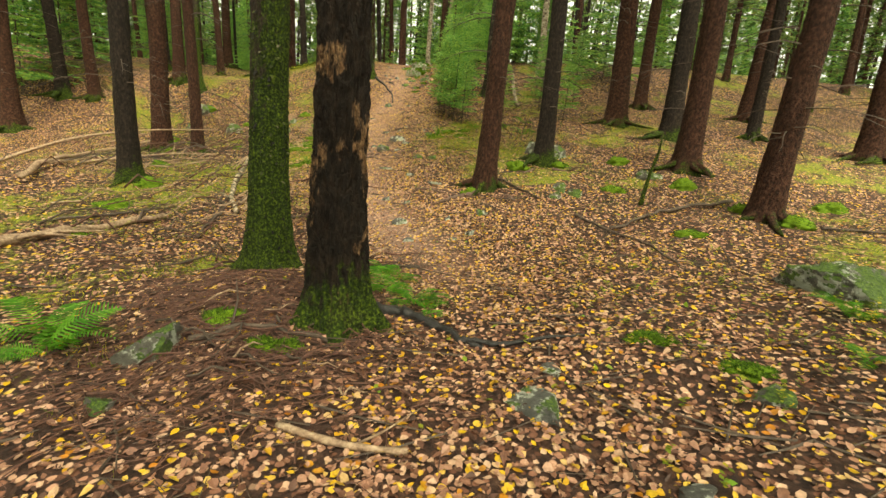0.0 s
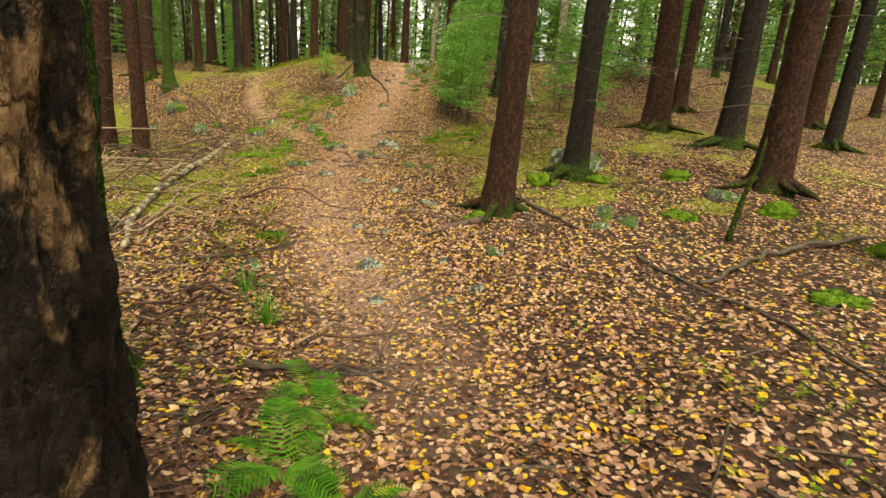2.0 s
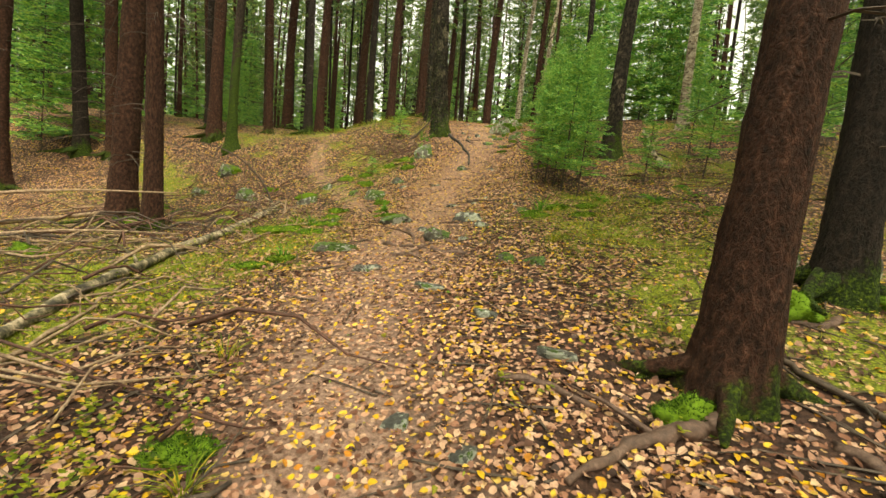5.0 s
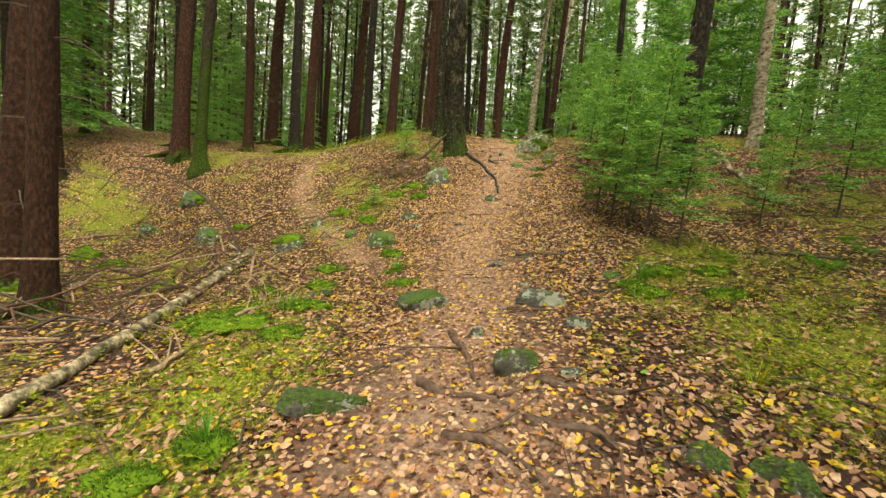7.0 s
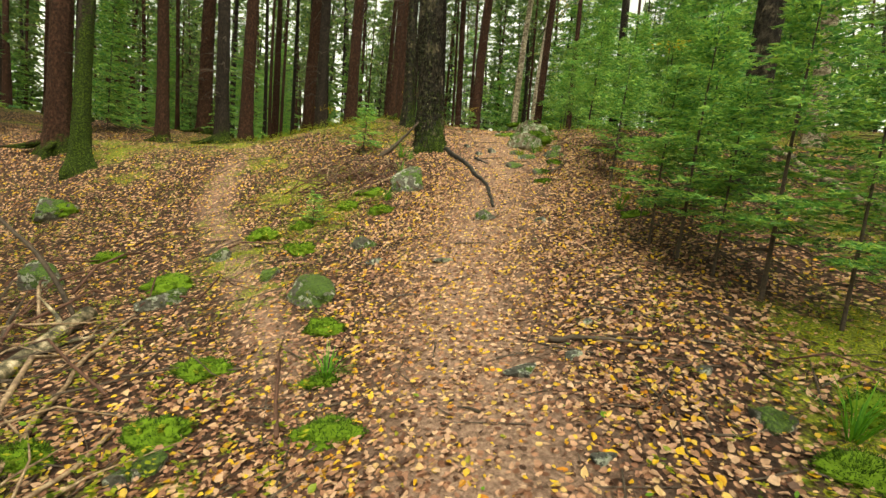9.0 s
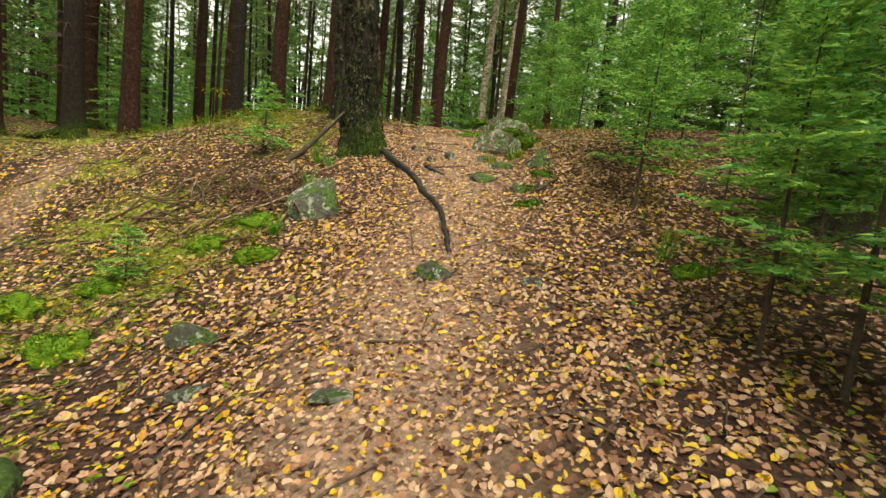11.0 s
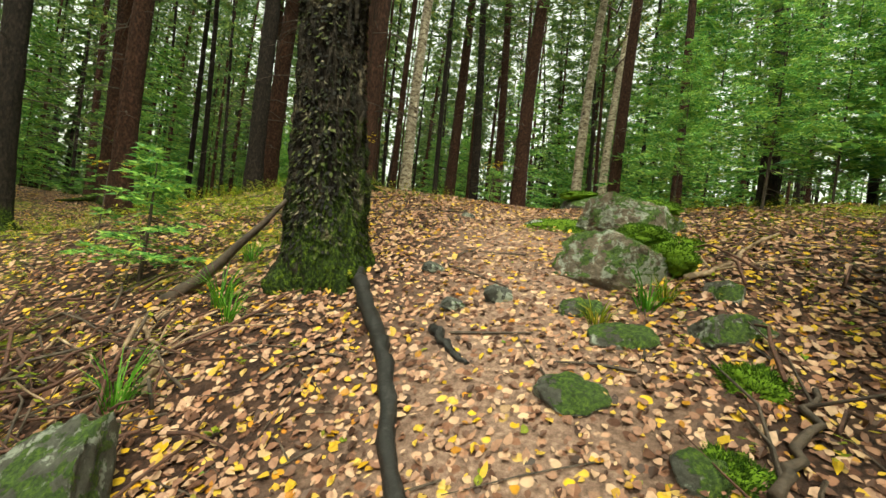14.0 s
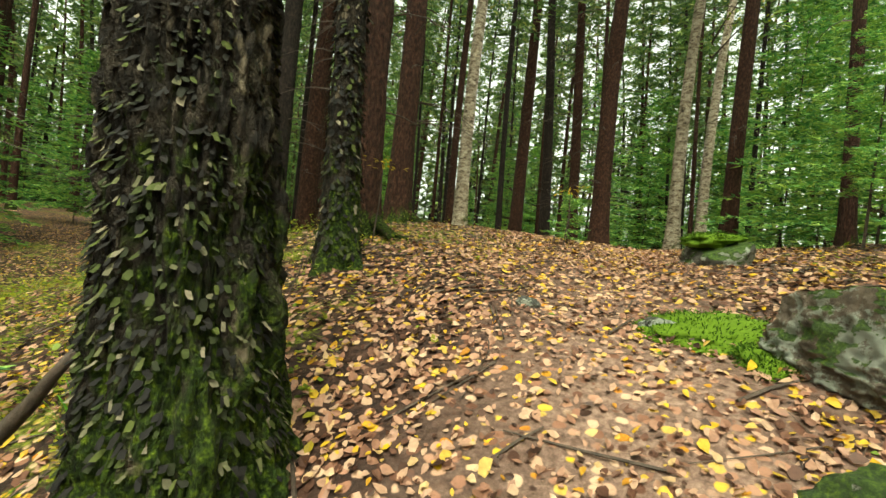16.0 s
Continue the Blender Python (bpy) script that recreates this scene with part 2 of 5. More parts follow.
M_DARKTWIG = wood_material("dark_twig", [(0.3, (0.02, 0.014, 0.011)), (0.6, (0.075, 0.05, 0.036)), (0.8, (0.15, 0.11, 0.08))], 22)


# ---- the lie of the land ----
KNOTS = (-12, 0, 3, 6, 8, 10, 12, 14, 16, 18, 20, 22, 25, 40)
CREST = (-0.2, -0.02, 0.02, -0.14, 0.21, 0.585, 0.834, 1.073, 1.56, 2.297, 3.264, 3.955, 4.31, 4.6)
FALL = (-0.02, -0.06, -0.055, -0.026, -0.053, -0.13, -0.186, -0.195, -0.203, -0.179, -0.119, -0.012, 0.03, -0.019)
RISE = (0.06, 0.11, 0.132, 0.148, 0.113, 0.137, 0.15, 0.184, 0.175, 0.146, 0.137, 0.147, 0.144, 0.101)


def path_x(y):
    return np.interp(y, (0, 5, 9, 12, 20, 40), (0.1, -0.25, -1.7, -2.3, -2.6, -3.2))


def ground_z(x, y):
    """Height of the forest floor: a sloping path with a rising flank and a falling one, and small bumps."""
    x, y = np.asarray(x, float), np.asarray(y, float)
    d = x - path_x(y)
    low, high = 9 * np.tanh(np.maximum(-d, 0) / 9), 9 * np.tanh(np.maximum(d, 0) / 9)
    z = 0
    for s in (-0.8, -0.3, 0.3, 0.8):
        z = z + 0.25 * (np.interp(y + s, KNOTS, CREST) + np.interp(y + s, KNOTS, FALL) * low + np.interp(y + s, KNOTS, RISE) * high)
    u, w = np.clip((-d - 2.4) / 5, 0, 1), np.clip((y - 19.3) / 3.5, 0, 1)
    z = z - 1.2 * u * u * (3 - 2 * u) * w * w * (3 - 2 * w)
    off = np.clip(np.abs(d) / 1.6, 0.3, 1)
    z = z + off * (0.03 * np.sin(2.1 * x + 0.7 * np.sin(1.7 * y)) * np.sin(1.9 * y + 1.3) + 0.018 * np.sin(5.3 * x + 1.1 * y) * np.sin(4.7 * y - 0.8 * x + np.sin(3 * x)))
    z = z + 0.006 * np.sin(13 * x + 3 * np.sin(5 * y)) * np.sin(12 * y + 2 * np.sin(7 * x))
    z = z + 0.2 * np.exp(-((x + 1.3) ** 2 + (y - 3.6) ** 2) / 0.6) + 0.06 * np.exp(-((x + 3.9) ** 2 + (y - 20.1) ** 2) / 0.5)
    return z


def gz(x, y):
    return float(ground_z(x, y))


def moss_level(x, y):
    d = np.abs(x - path_x(y))
    patchy = 0.44 + 0.36 * np.sin(0.9 * x + 1.3 * np.sin(0.7 * y)) * np.sin(0.8 * y + 0.5) + 0.25 * np.sin(2.7 * x + 1.1) * np.sin(2.3 * y - x)
    side = np.clip((d - 0.7) / 1.6, 0, 1)
    side = np.where((y < 8.5) & (x > -1) & (x < 4), side * 0.55, side)
    shrub = 0.75 * np.exp(-((x - 0.5) ** 2 / 1.6 + (y - 12.6) ** 2 / 3.5)) + np.exp(-((x + 3.4) ** 2 / 0.9 + (y - 10.6) ** 2 / 6))
    shrub = shrub + 0.9 * np.exp(-((x + 7.0) ** 2 / 5 + (y - 21.8) ** 2 / 3)) + 0.5 * np.exp(-((x + 5.3) ** 2 / 1.5 + (y - 6.0) ** 2 / 3)) + 0.6 * np.exp(-((x - 0.2) ** 2 / 0.8 + (y - 22.5) ** 2 / 3))
    return np.clip(side * patchy + 0.8 * shrub, 0, 1)


def trodden(x, y):
    d = np.abs(x - path_x(y) + 0.15 * np.sin(0.9 * y))
    main = np.clip(1.3 - d / 0.7, 0, 1) * np.clip((y - 3.5) / 3, 0, 1) * np.clip((24 - y) / 3, 0, 1)
    fork = np.abs(x - np.interp(y, (12.5, 14.9, 16.4, 17.8, 19.2), (-2.6, -4.3, -5.5, -6.75, -7.4)))
    return np.maximum(main, 0.9 * np.clip(1.3 - fork / 0.3, 0, 1) * np.clip((y - 12.8) / 1.5, 0, 1) * np.clip((20.5 - y) / 1.5, 0, 1))


def soup(name, verts, faces, mat, smooth=False):
    me = bpy.data.meshes.new(name)
    me.from_pydata(verts if isinstance(verts, list) else verts.tolist(), [], faces if isinstance(faces, list) else faces.tolist())
    me.materials.append(mat)
    if smooth:
        me.polygons.foreach_set("use_smooth", np.ones(len(me.polygons), bool))
    me.update()
    return me


def part(name, me, parent, label=""):
    ob = new(name, me)
    ob.parent = parent
    return tagged(ob, label)


def axis(lo, hi, step, far):
    inner = np.arange(lo, hi + step / 2, step)
    out, s = [], step
    v = 0.0
    while v < far:
        s *= 1.22
        v += s
        out.append(v)
    out = np.array(out)
    return np.concatenate([(lo - out)[::-1], inner, hi + out])


def make_ground():
    xs, ys = axis(-8, 4.5, 0.07, 320), axis(-0.5, 24, 0.07, 320)
    gx, gy = np.meshgrid(xs, ys)
    z = ground_z(gx, gy)
    v = np.stack([gx.ravel(), gy.ravel(), z.ravel()], 1)
    nx, ny = len(xs), len(ys)
    i = (np.arange(ny - 1)[:, None] * nx + np.arange(nx - 1)[None]).ravel()
    me = soup("ground", v, np.stack([i, i + 1, i + nx + 1, i + nx], 1), M_GROUND, True)
    at = me.attributes.new("moss", "FLOAT", "POINT")
    at.data.foreach_set("value", moss_level(gx, gy).ravel().astype(np.float32))
    at = me.attributes.new("trodden", "FLOAT", "POINT")
    at.data.foreach_set("value", trodden(gx, gy).ravel().astype(np.float32))
    return tagged(new("ground", me), "brown forest floor with leaf litter, moss and a trodden path", "ground", kind="structure")


make_ground()


# ---- shape helpers ----
def tube(points, radii, sides=6, jitter=0.0, seed=0):
    """Verts and faces of a tapered, slightly knobbly rod along points."""
    r = random.Random(seed)
    pts = [Vector(p) for p in points]
    vs, fs = [], []
    for i, p in enumerate(pts):
        d = (pts[min(i + 1, len(pts) - 1)] - pts[max(i - 1, 0)]).normalized()
        a = d.cross(Vector((0, 0, 1)) if abs(d.z) < 0.9 else Vector((1, 0, 0))).normalized()
        b = a.cross(d)
        for k in range(sides):
            an = 2 * math.pi * k / sides
            q = radii[i] * (1 + jitter * (r.random() - 0.5))
            vs.append(tuple(p + q * (math.cos(an) * a + math.sin(an) * b)))
    for i in range(len(pts) - 1):
        for k in range(sides):
            k2 = (k + 1) % sides
            fs.append((i * sides + k, i * sides + k2, (i + 1) * sides + k2, (i + 1) * sides + k))
    fs.append(tuple(range(sides))[::-1])
    fs.append(tuple((len(pts) - 1) * sides + k for k in range(sides)))
    return vs, fs


def join(pieces):
    vs, fs = [], []
    for v, f in pieces:
        n = len(vs)
        vs += v
        fs += [tuple(i + n for i in q) for q in f]
    return vs, fs


def curve_points(points, steps=5, wobble=0.0, seed=0):
    """A smooth line through a few points, with a little wander."""
    r = random.Random(seed)
    p = [Vector(q) for q in points]
    p = [2 * p[0] - p[1]] + p + [2 * p[-1] - p[-2]]
    out = []
    for i in range(1, len(p) - 2):
        for s in range(steps):
            t = s / steps
            q = 0.5 * (2 * p[i] + (p[i + 1] - p[i - 1]) * t + (2 * p[i - 1] - 5 * p[i] + 4 * p[i + 1] - p[i + 2]) * t * t + (3 * p[i] - p[i - 1] - 3 * p[i + 1] + p[i + 2]) * t ** 3)
            out.append(q + wobble * Vector((r.uniform(-1, 1), r.uniform(-1, 1), r.uniform(-0.5, 0.5))))
    out.append(p[-2])
    return out


def trunk_shape(r, h, flare, lobes, seed, sides=40, fine=0.045, fine_to=4.0, rough=0.012, bend=0.0, lobe_angle=0.0):
    """A tapered trunk with a flared, lobed foot and bark relief; the foot goes 0.35 m into the soil."""
    zs = list(np.arange(-0.35, fine_to, fine)) + list(np.linspace(fine_to, h, 14))
    vs, fs = [], []
    sx = seed * 7.31
    for z in zs:
        zz = max(z, 0)
        base = r * (1 - 0.72 * zz / h) * (1 - 0.12 * min(zz, 1.2))
        fl = flare * math.exp(-max(z, -0.1) / 0.17) + 0.22 * flare * math.exp(-zz / 0.7)
        ox, oy = bend * zz * zz / h, 0.6 * bend * math.sin(zz * 0.4 + seed)
        for k in range(sides):
            a = 2 * math.pi * k / sides
            lb = 0.55 + 0.75 * max(0, math.cos(lobes * (a - lobe_angle) + 0.8 * math.sin(a + seed))) ** 1.5
            q = base + fl * lb
            if rough:
                n = noise.noise((math.cos(a) * 3 * r / 0.2 + sx, math.sin(a) * 3 * r / 0.2, z * 2.2)) * 1.2
                n += noise.noise((math.cos(a) * 9 * r / 0.2 + sx, math.sin(a) * 9 * r / 0.2, z * 6.5))
                n += 0.8 * (0.5 - 2 * abs(noise.noise((math.cos(a) * 16 * r / 0.2, math.sin(a) * 16 * r / 0.2 + sx, z * 11))))
                q += rough * n
            vs.append((ox + q * math.cos(a), oy + q * math.sin(a), z))
    for i in range(len(zs) - 1):
        for k in range(sides):
            k2 = (k + 1) % sides
            fs.append((i * sides + k, i * sides + k2, (i + 1) * sides + k2, (i + 1) * sides + k))
    return vs, fs


def needle_branch(vs, fs, start, angle, length, rise, droop, r, spacing, twig, needle, width, needles):
    """One conifer bough: side twigs on both sides, each a feather of flat needles."""
    ca, sa = math.cos(angle), math.sin(angle)
    n = max(3, int(length / spacing))
    for i in range(n):
        t = (i + 0.6) / n
        out = length * t
        z = rise * out - droop * out * out
        px, py, pz = start[0] + ca * out, start[1] + sa * out, start[2] + z
        for side in (-1, 1):
            tl = twig * (0.35 + 0.65 * math.sin(math.pi * min(1, 0.25 + 0.8 * t))) * r.uniform(0.7, 1.15)
            ta = angle + side * r.uniform(0.7, 1.15)
            dx, dy, dz = math.cos(ta), math.sin(ta), r.uniform(-0.45, 0.1)
            for j in range(needles):
                s = tl * (j + 0.5) / needles
                bx, by, bz = px + dx * s, py + dy * s, pz + dz * s
                na = ta + (0.75 if j % 2 else -0.75) * r.uniform(0.6, 1.2)
                l = needle * r.uniform(0.7, 1.2)
                ex, ey, ez = bx + math.cos(na) * l, by + math.sin(na) * l, bz + r.uniform(-0.35, 0.35) * l
                k = len(vs)
                flip = r.uniform(-1.4, 1.4)
                wx, wy, wz = -math.sin(na) * width * math.cos(flip), math.cos(na) * width * math.cos(flip), width * math.sin(flip)
                vs.append((bx + wx, by + wy, bz + wz))
                vs.append((bx - wx, by - wy, bz - wz))
                vs.append((ex, ey, ez))
                fs.append((k, k + 1, k + 2))


def crown_shape(low, top, reach, seed, step, spacing, twig, needle, width, needles, rise=0.25, droop=0.28, per=5, tip=0.12):
    r = random.Random(seed)
    vs, fs = [], []
    z, turn = low, 0.0
    while z < top:
        f = (top - z) / (top - low)
        for k in range(per):
            a = turn + 2 * math.pi * k / per + r.uniform(-0.35, 0.35)
            needle_branch(vs, fs, (0, 0, z + r.uniform(-0.5, 0.5) * step), a, (tip + reach * f ** 0.8) * r.uniform(0.65, 1.1), rise * r.uniform(0.3, 1.4), droop, r, spacing, twig, needle, width, needles)
        turn += 1.1
        z += step * (0.55 + 0.45 * f) * r.uniform(0.8, 1.2)
    return vs, fs


def dead_branches(low, top, count, r0, reach, seed):
    """Thin, bare, drooping side branches on the lower trunk."""
    r = random.Random(seed)
    out = []
    for i in range(count):
        z, a, l = r.uniform(low, top), r.uniform(0, 6.28), reach * r.uniform(0.25, 1)
        ca, sa = math.cos(a), math.sin(a)
        pts = []
        for t in (0, 0.3, 0.6, 0.85, 1.0):
            o = r0 * 0.8 + l * t
            pts.append((ca * o + r.uniform(-0.03, 0.03) * t, sa * o + r.uniform(-0.03, 0.03) * t, z + 0.1 * l * t - 0.42 * l * t * t))
        bits = [tube(pts, [0.011, 0.008, 0.006, 0.004, 0.002], 3)]
        for t in (0.45, 0.7):
            q = Vector(pts[2 if t < 0.5 else 3])
            d = Vector((math.cos(a + r.choice((-0.8, 0.8))), math.sin(a + r.choice((-0.8, 0.8))), -0.3)) * l * 0.3
            bits.append(tube([q, q + d * 0.5, q + d], [0.005, 0.004, 0.002], 3))
        out.append(join(bits))
    return out


# ---- trees ----
def spruce_master(seed, bark, low, dead, label, reach=1.7, far=False):
    """A tall spruce, 0.2 m in radius and 19 m high."""
    tree = new("spruce_tree")
    sides = 14 if far else 26
    v, f = trunk_shape(0.2, 19, 0.055, 5, seed, sides, 0.3 if far else 0.1, 5.0, 0.0 if far else 0.008, 0.09)
    part("trunk", soup("trunk", v, f, bark, True), tree)
    q = random.Random(seed)
    for k in range(0 if far else 6):
        a, l = 2 * math.pi * k / 6 + q.uniform(-0.4, 0.4), q.uniform(0.38, 0.75)
        pts = [(math.cos(a + 0.5 * t * (k % 3 - 1)) * (0.13 + l * t), math.sin(a + 0.5 * t * (k % 3 - 1)) * (0.13 + l * t), 0.14 * (1 - t) ** 2.2 - 0.07 * t + 0.01) for t in (0, 0.2, 0.45, 0.7, 1)]
        part("root", soup("root", *tube(pts, [0.07, 0.055, 0.042, 0.032, 0.014], 8, 0.3, k), bark, True), tree)
    if far:
        v, f = crown_shape(low, 19, reach, seed, 1.0, 0.5, 0.7, 0.42, 0.06, 4, 0.05, 0.18, 5)
    else:
        v, f = crown_shape(low, 19, reach, seed, 0.95, 0.3, 0.5, 0.28, 0.03, 4, 0.05, 0.16, 5)
    part("crown", soup("crown", v, f, M_FARNEEDLE), tree)
    if dead:
        twigs = dead_branches(1.1, low + 1.0, dead, 0.19, 1.3, seed)
        if far:
            tagged(part("dead_wood", soup("dead_wood", *join(twigs), M_DARKTWIG), tree, "bare drooping dead side branches"), kind="stuff")
        for v, f in () if far else twigs:
            part("dead_branch", soup("dead_branch", v, f, M_DARKTWIG), tree)
    return tagged(tree, label, "tree", "forest trees")


def slope_lean(y):
    """The trees on this slope lean a little to the low side."""
    return -2.0 - 1.6 * float(np.clip((y - 13) / 7, 0, 1))


def tree_pose(x, y, r, turn, lean=0.0, tall=1.0, r0=0.2):
    s = r / r0
    return pose(x, y, gz(x, y), lean, slope_lean(y) + lean * 0.6, 0) @ pose(0, 0, 0, 0, 0, turn) @ Matrix.Diagonal((s, s, tall, 1))


NEAR = [spruce_master(3, M_SPRUCE, 7.5, 34, "tall spruce with reddish-brown scaly bark and mossy foot"),
        spruce_master(5, M_DARKSPRUCE, 8.5, 30, "tall spruce with dark scaly bark and mossy foot"),
        spruce_master(9, M_SPRUCE, 6.5, 44, "tall spruce with reddish bark and many dead twigs")]
FAR = [spruce_master(21, M_SPRUCE, 7.5, 16, "slender reddish-brown spruce in the forest behind", 1.8, True),
       spruce_master(22, M_DARKSPRUCE, 6.5, 14, "slender dark spruce in the forest behind", 1.7, True),
       spruce_master(23, M_SPRUCE, 2.5, 0, "green spruce with low branches in the forest behind", 1.8, True)]
used = set()


def place(masters, i, m):
    """The master itself stands at its first place, copies at the others."""
    ob = masters[i]
    if ob.name in used:
        return copy_thing(ob, m)
    used.add(ob.name)
    ob.matrix_basis = m
    return ob


taken = []


def stand(masters, i, x, y, r, turn=0.0, lean=0.0, tall=1.0):
    taken.append((x, y))
    # bigger trees keep a crown of about the same reach
    return place(masters, i, tree_pose(x, y, r, turn, lean, tall))


# trees by the path
stand(NEAR, 0, 0.63, 8.42, 0.205, 20)
stand(NEAR, 1, 1.82, 9.85, 0.2, 80)
stand(NEAR, 0, 4.65, 9.5, 0.25, 140)
stand(NEAR, 2, 4.75, 6.95, 0.23, 10)
stand(NEAR, 2, 4.5, 13.9, 0.27, 200)
stand(NEAR, 0, 6.05, 16.4, 0.21, 300)
stand(NEAR, 1, 5.35, 12.3, 0.26, 60)
stand(NEAR, 0, 8.8, 15.0, 0.24, 30)
stand(NEAR, 1, 7.7, 12.6, 0.16, 170)
stand(NEAR, 2, 9.4, 11.0, 0.25, 250)
# trees on the low side
stand(NEAR, 1, -5.7, 8.2, 0.19, 10)
stand(NEAR, 2, -8.2, 13.15, 0.24, 100)
stand(NEAR, 0, -6.7, 12.25, 0.16, 215)
stand(NEAR, 0, -14.8, 15.6, 0.33, 40)
stand(NEAR, 1, -15.2, 18.2, 0.25, 140)
stand(NEAR, 2, -14.0, 18.3, 0.2, 330)
stand(NEAR, 0, -11.4, 19.6, 0.24, 70)
stand(NEAR, 1, -9.0, 21.3, 0.17, 90)
stand(NEAR, 0, -10.7, 21.6, 0.16, 190)
stand(NEAR, 1, -12.7, 21.0, 0.15, 280)
# trees over the crest
stand(NEAR, 0, -5.15, 22.8, 0.15, 10)
stand(NEAR, 2, -5.7, 24.4, 0.15, 120)
stand(NEAR, 0, -6.6, 33.5, 0.24, 70)
stand(NEAR, 1, -5.6, 33.0, 0.18, 160)
stand(NEAR, 0, -4.7, 32.6, 0.17, 230)
stand(NEAR, 2, -3.8, 30.8, 0.22, 340)
stand(NEAR, 0, -7.2, 25.0, 0.2, 40)
stand(NEAR, 1, -8.0, 24.6, 0.18, 60)
stand(NEAR, 0, -9.4, 27.0, 0.24, 33)
stand(NEAR, 2, -12.1, 25.2, 0.22, 15)
stand(NEAR, 0, -9.6, 23.4, 0.2, 45)

# unseen spruces behind the start, added to shade the ground there
for i, x, y, r in ((0, 2.3, -2.6, 0.22), (1, -2.4, -2.0, 0.2), (2, 4.6, -0.8, 0.2), (0, -4.6, 0.4, 0.22), (1, 0.6, -4.6, 0.24), (2, -1.4, -5.6, 0.2), (0, 4.4, -4.4, 0.2), (1, 6.8, 1.6, 0.22)):
    stand(NEAR, i, x, y, r, 63 * x + 17 * y)


def deep_forest():
    r = random.Random(11)
    count = 0
    for _ in range(9000):
        x, y = r.uniform(-44, 42), r.uniform(4, 62)
        near = (-11.5 < x < 10.5 and -6 < y < 18.5) or (-13 < x < 3.2 and y < 26) or (abs(x - path_x(y)) < 1.4 and y < 36) or (0 < x < 6.5 and y < 25)
        thin = 0.35 if y < 8 else 0.45 if x > 4 and y < 40 else 0.5 if -9 < x < 8 else 1.0
        if near or r.random() > thin or any((x - a) ** 2 + (y - b) ** 2 < 3.6 for a, b in taken):
            continue
        kind = r.choices((0, 1, 2), (6, 5, 1))[0]
        stand(FAR, kind, x, y, r.uniform(0.13, 0.24), r.uniform(0, 360), r.uniform(-1.2, 1.2), r.uniform(0.8, 1.1))
        count += 1
        if count > 165:
            break


def slender_stand():
    """Slim, close-set spruce stems beyond the crest."""
    q = random.Random(59)
    for k in range(70):
        x, y = q.uniform(-17, 9), q.uniform(25.5, 46)
        if abs(x - path_x(y)) < 1.2 or any((x - a) ** 2 + (y - b) ** 2 < 0.8 for a, b in taken):
            continue
        stand(FAR, k % 2, x, y, q.uniform(0.09, 0.16), q.uniform(0, 360), q.uniform(-1.0, 1.0), q.uniform(0.9, 1.1))


slender_stand()
deep_forest()


def bark_plates(r, flare, h_all, seed, count, low, high, size):
    """Loose, curled flakes of bark standing off the trunk."""
    q = random.Random(seed)
    vs, fs = [], []
    for _ in range(count):
        z, a = q.uniform(low, high), q.uniform(0, 6.283)
        rr = r * (1 - 0.72 * z / h_all) * (1 - 0.12 * min(z, 1.2)) + flare * (0.8 * math.exp(-z / 0.17) + 0.22 * 0.8 * math.exp(-z / 0.7)) + 0.004
        w, h = size * q.uniform(0.4, 1.0), size * q.uniform(0.6, 1.5)
        lift, tilt = q.uniform(0.006, 0.022), q.uniform(-0.5, 0.5)
        k = len(vs)
        for u, t, o in ((-1, -1, 0.2), (1, -1, 0.3), (-1.1, 0, 0.9), (1.1, 0, 0.7), (-0.8, 1, 1.6), (0.7, 1, 1.3)):
            uu, tt = u * w / 2 * q.uniform(0.5, 1.3) + tilt * t * h / 2, t * h / 2 * q.uniform(0.6, 1.3)
            rad = rr + lift * o
            ox, oy = 0.12 * z * z / h_all, 0.072 * math.sin(z * 0.4 + seed)
            aa = a + uu / rr
            vs.append((ox + rad * math.cos(aa), oy + rad * math.sin(aa), z - tt))
        fs += [(k, k + 1, k + 3, k + 2), (k + 2, k + 3, k + 5, k + 4)]
    return vs, fs


def broad_crown(seed, low, top, reach, count):
    """Boughs and loose small leaves high up on a birch."""
    q = random.Random(seed)
    wood, lv, lf = [], [], []
    for i in range(count):
        a, z, l = q.uniform(0, 6.28), q.uniform(low, top - 1.5), reach * q.uniform(0.5, 1)
        pts = [(math.cos(a) * l * t, math.sin(a) * l * t, z + l * (0.9 * t - 0.35 * t * t)) for t in (0, 0.3, 0.65, 1)]
        wood.append(tube(pts, [0.04, 0.025, 0.015, 0.005], 4))
        for _ in range(70):
            t = q.uniform(0.3, 1.1)
            c = Vector((math.cos(a) * l * t, math.sin(a) * l * t, z + l * (0.9 * t - 0.35 * t * t))) + Vector((q.gauss(0, 0.3), q.gauss(0, 0.3), q.gauss(-0.15, 0.3)))
            d, e = Vector((q.gauss(0, 1), q.gauss(0, 1), q.gauss(0, 1))).normalized() * 0.05, Vector((q.gauss(0, 1), q.gauss(0, 1), q.gauss(0, 1))).normalized() * 0.04
            k = len(lv)
            lv += [tuple(c - d), tuple(c + e), tuple(c + d), tuple(c - e)]
            lf.append((k, k + 1, k + 2, k + 3))
    return join(wood), (lv, lf)


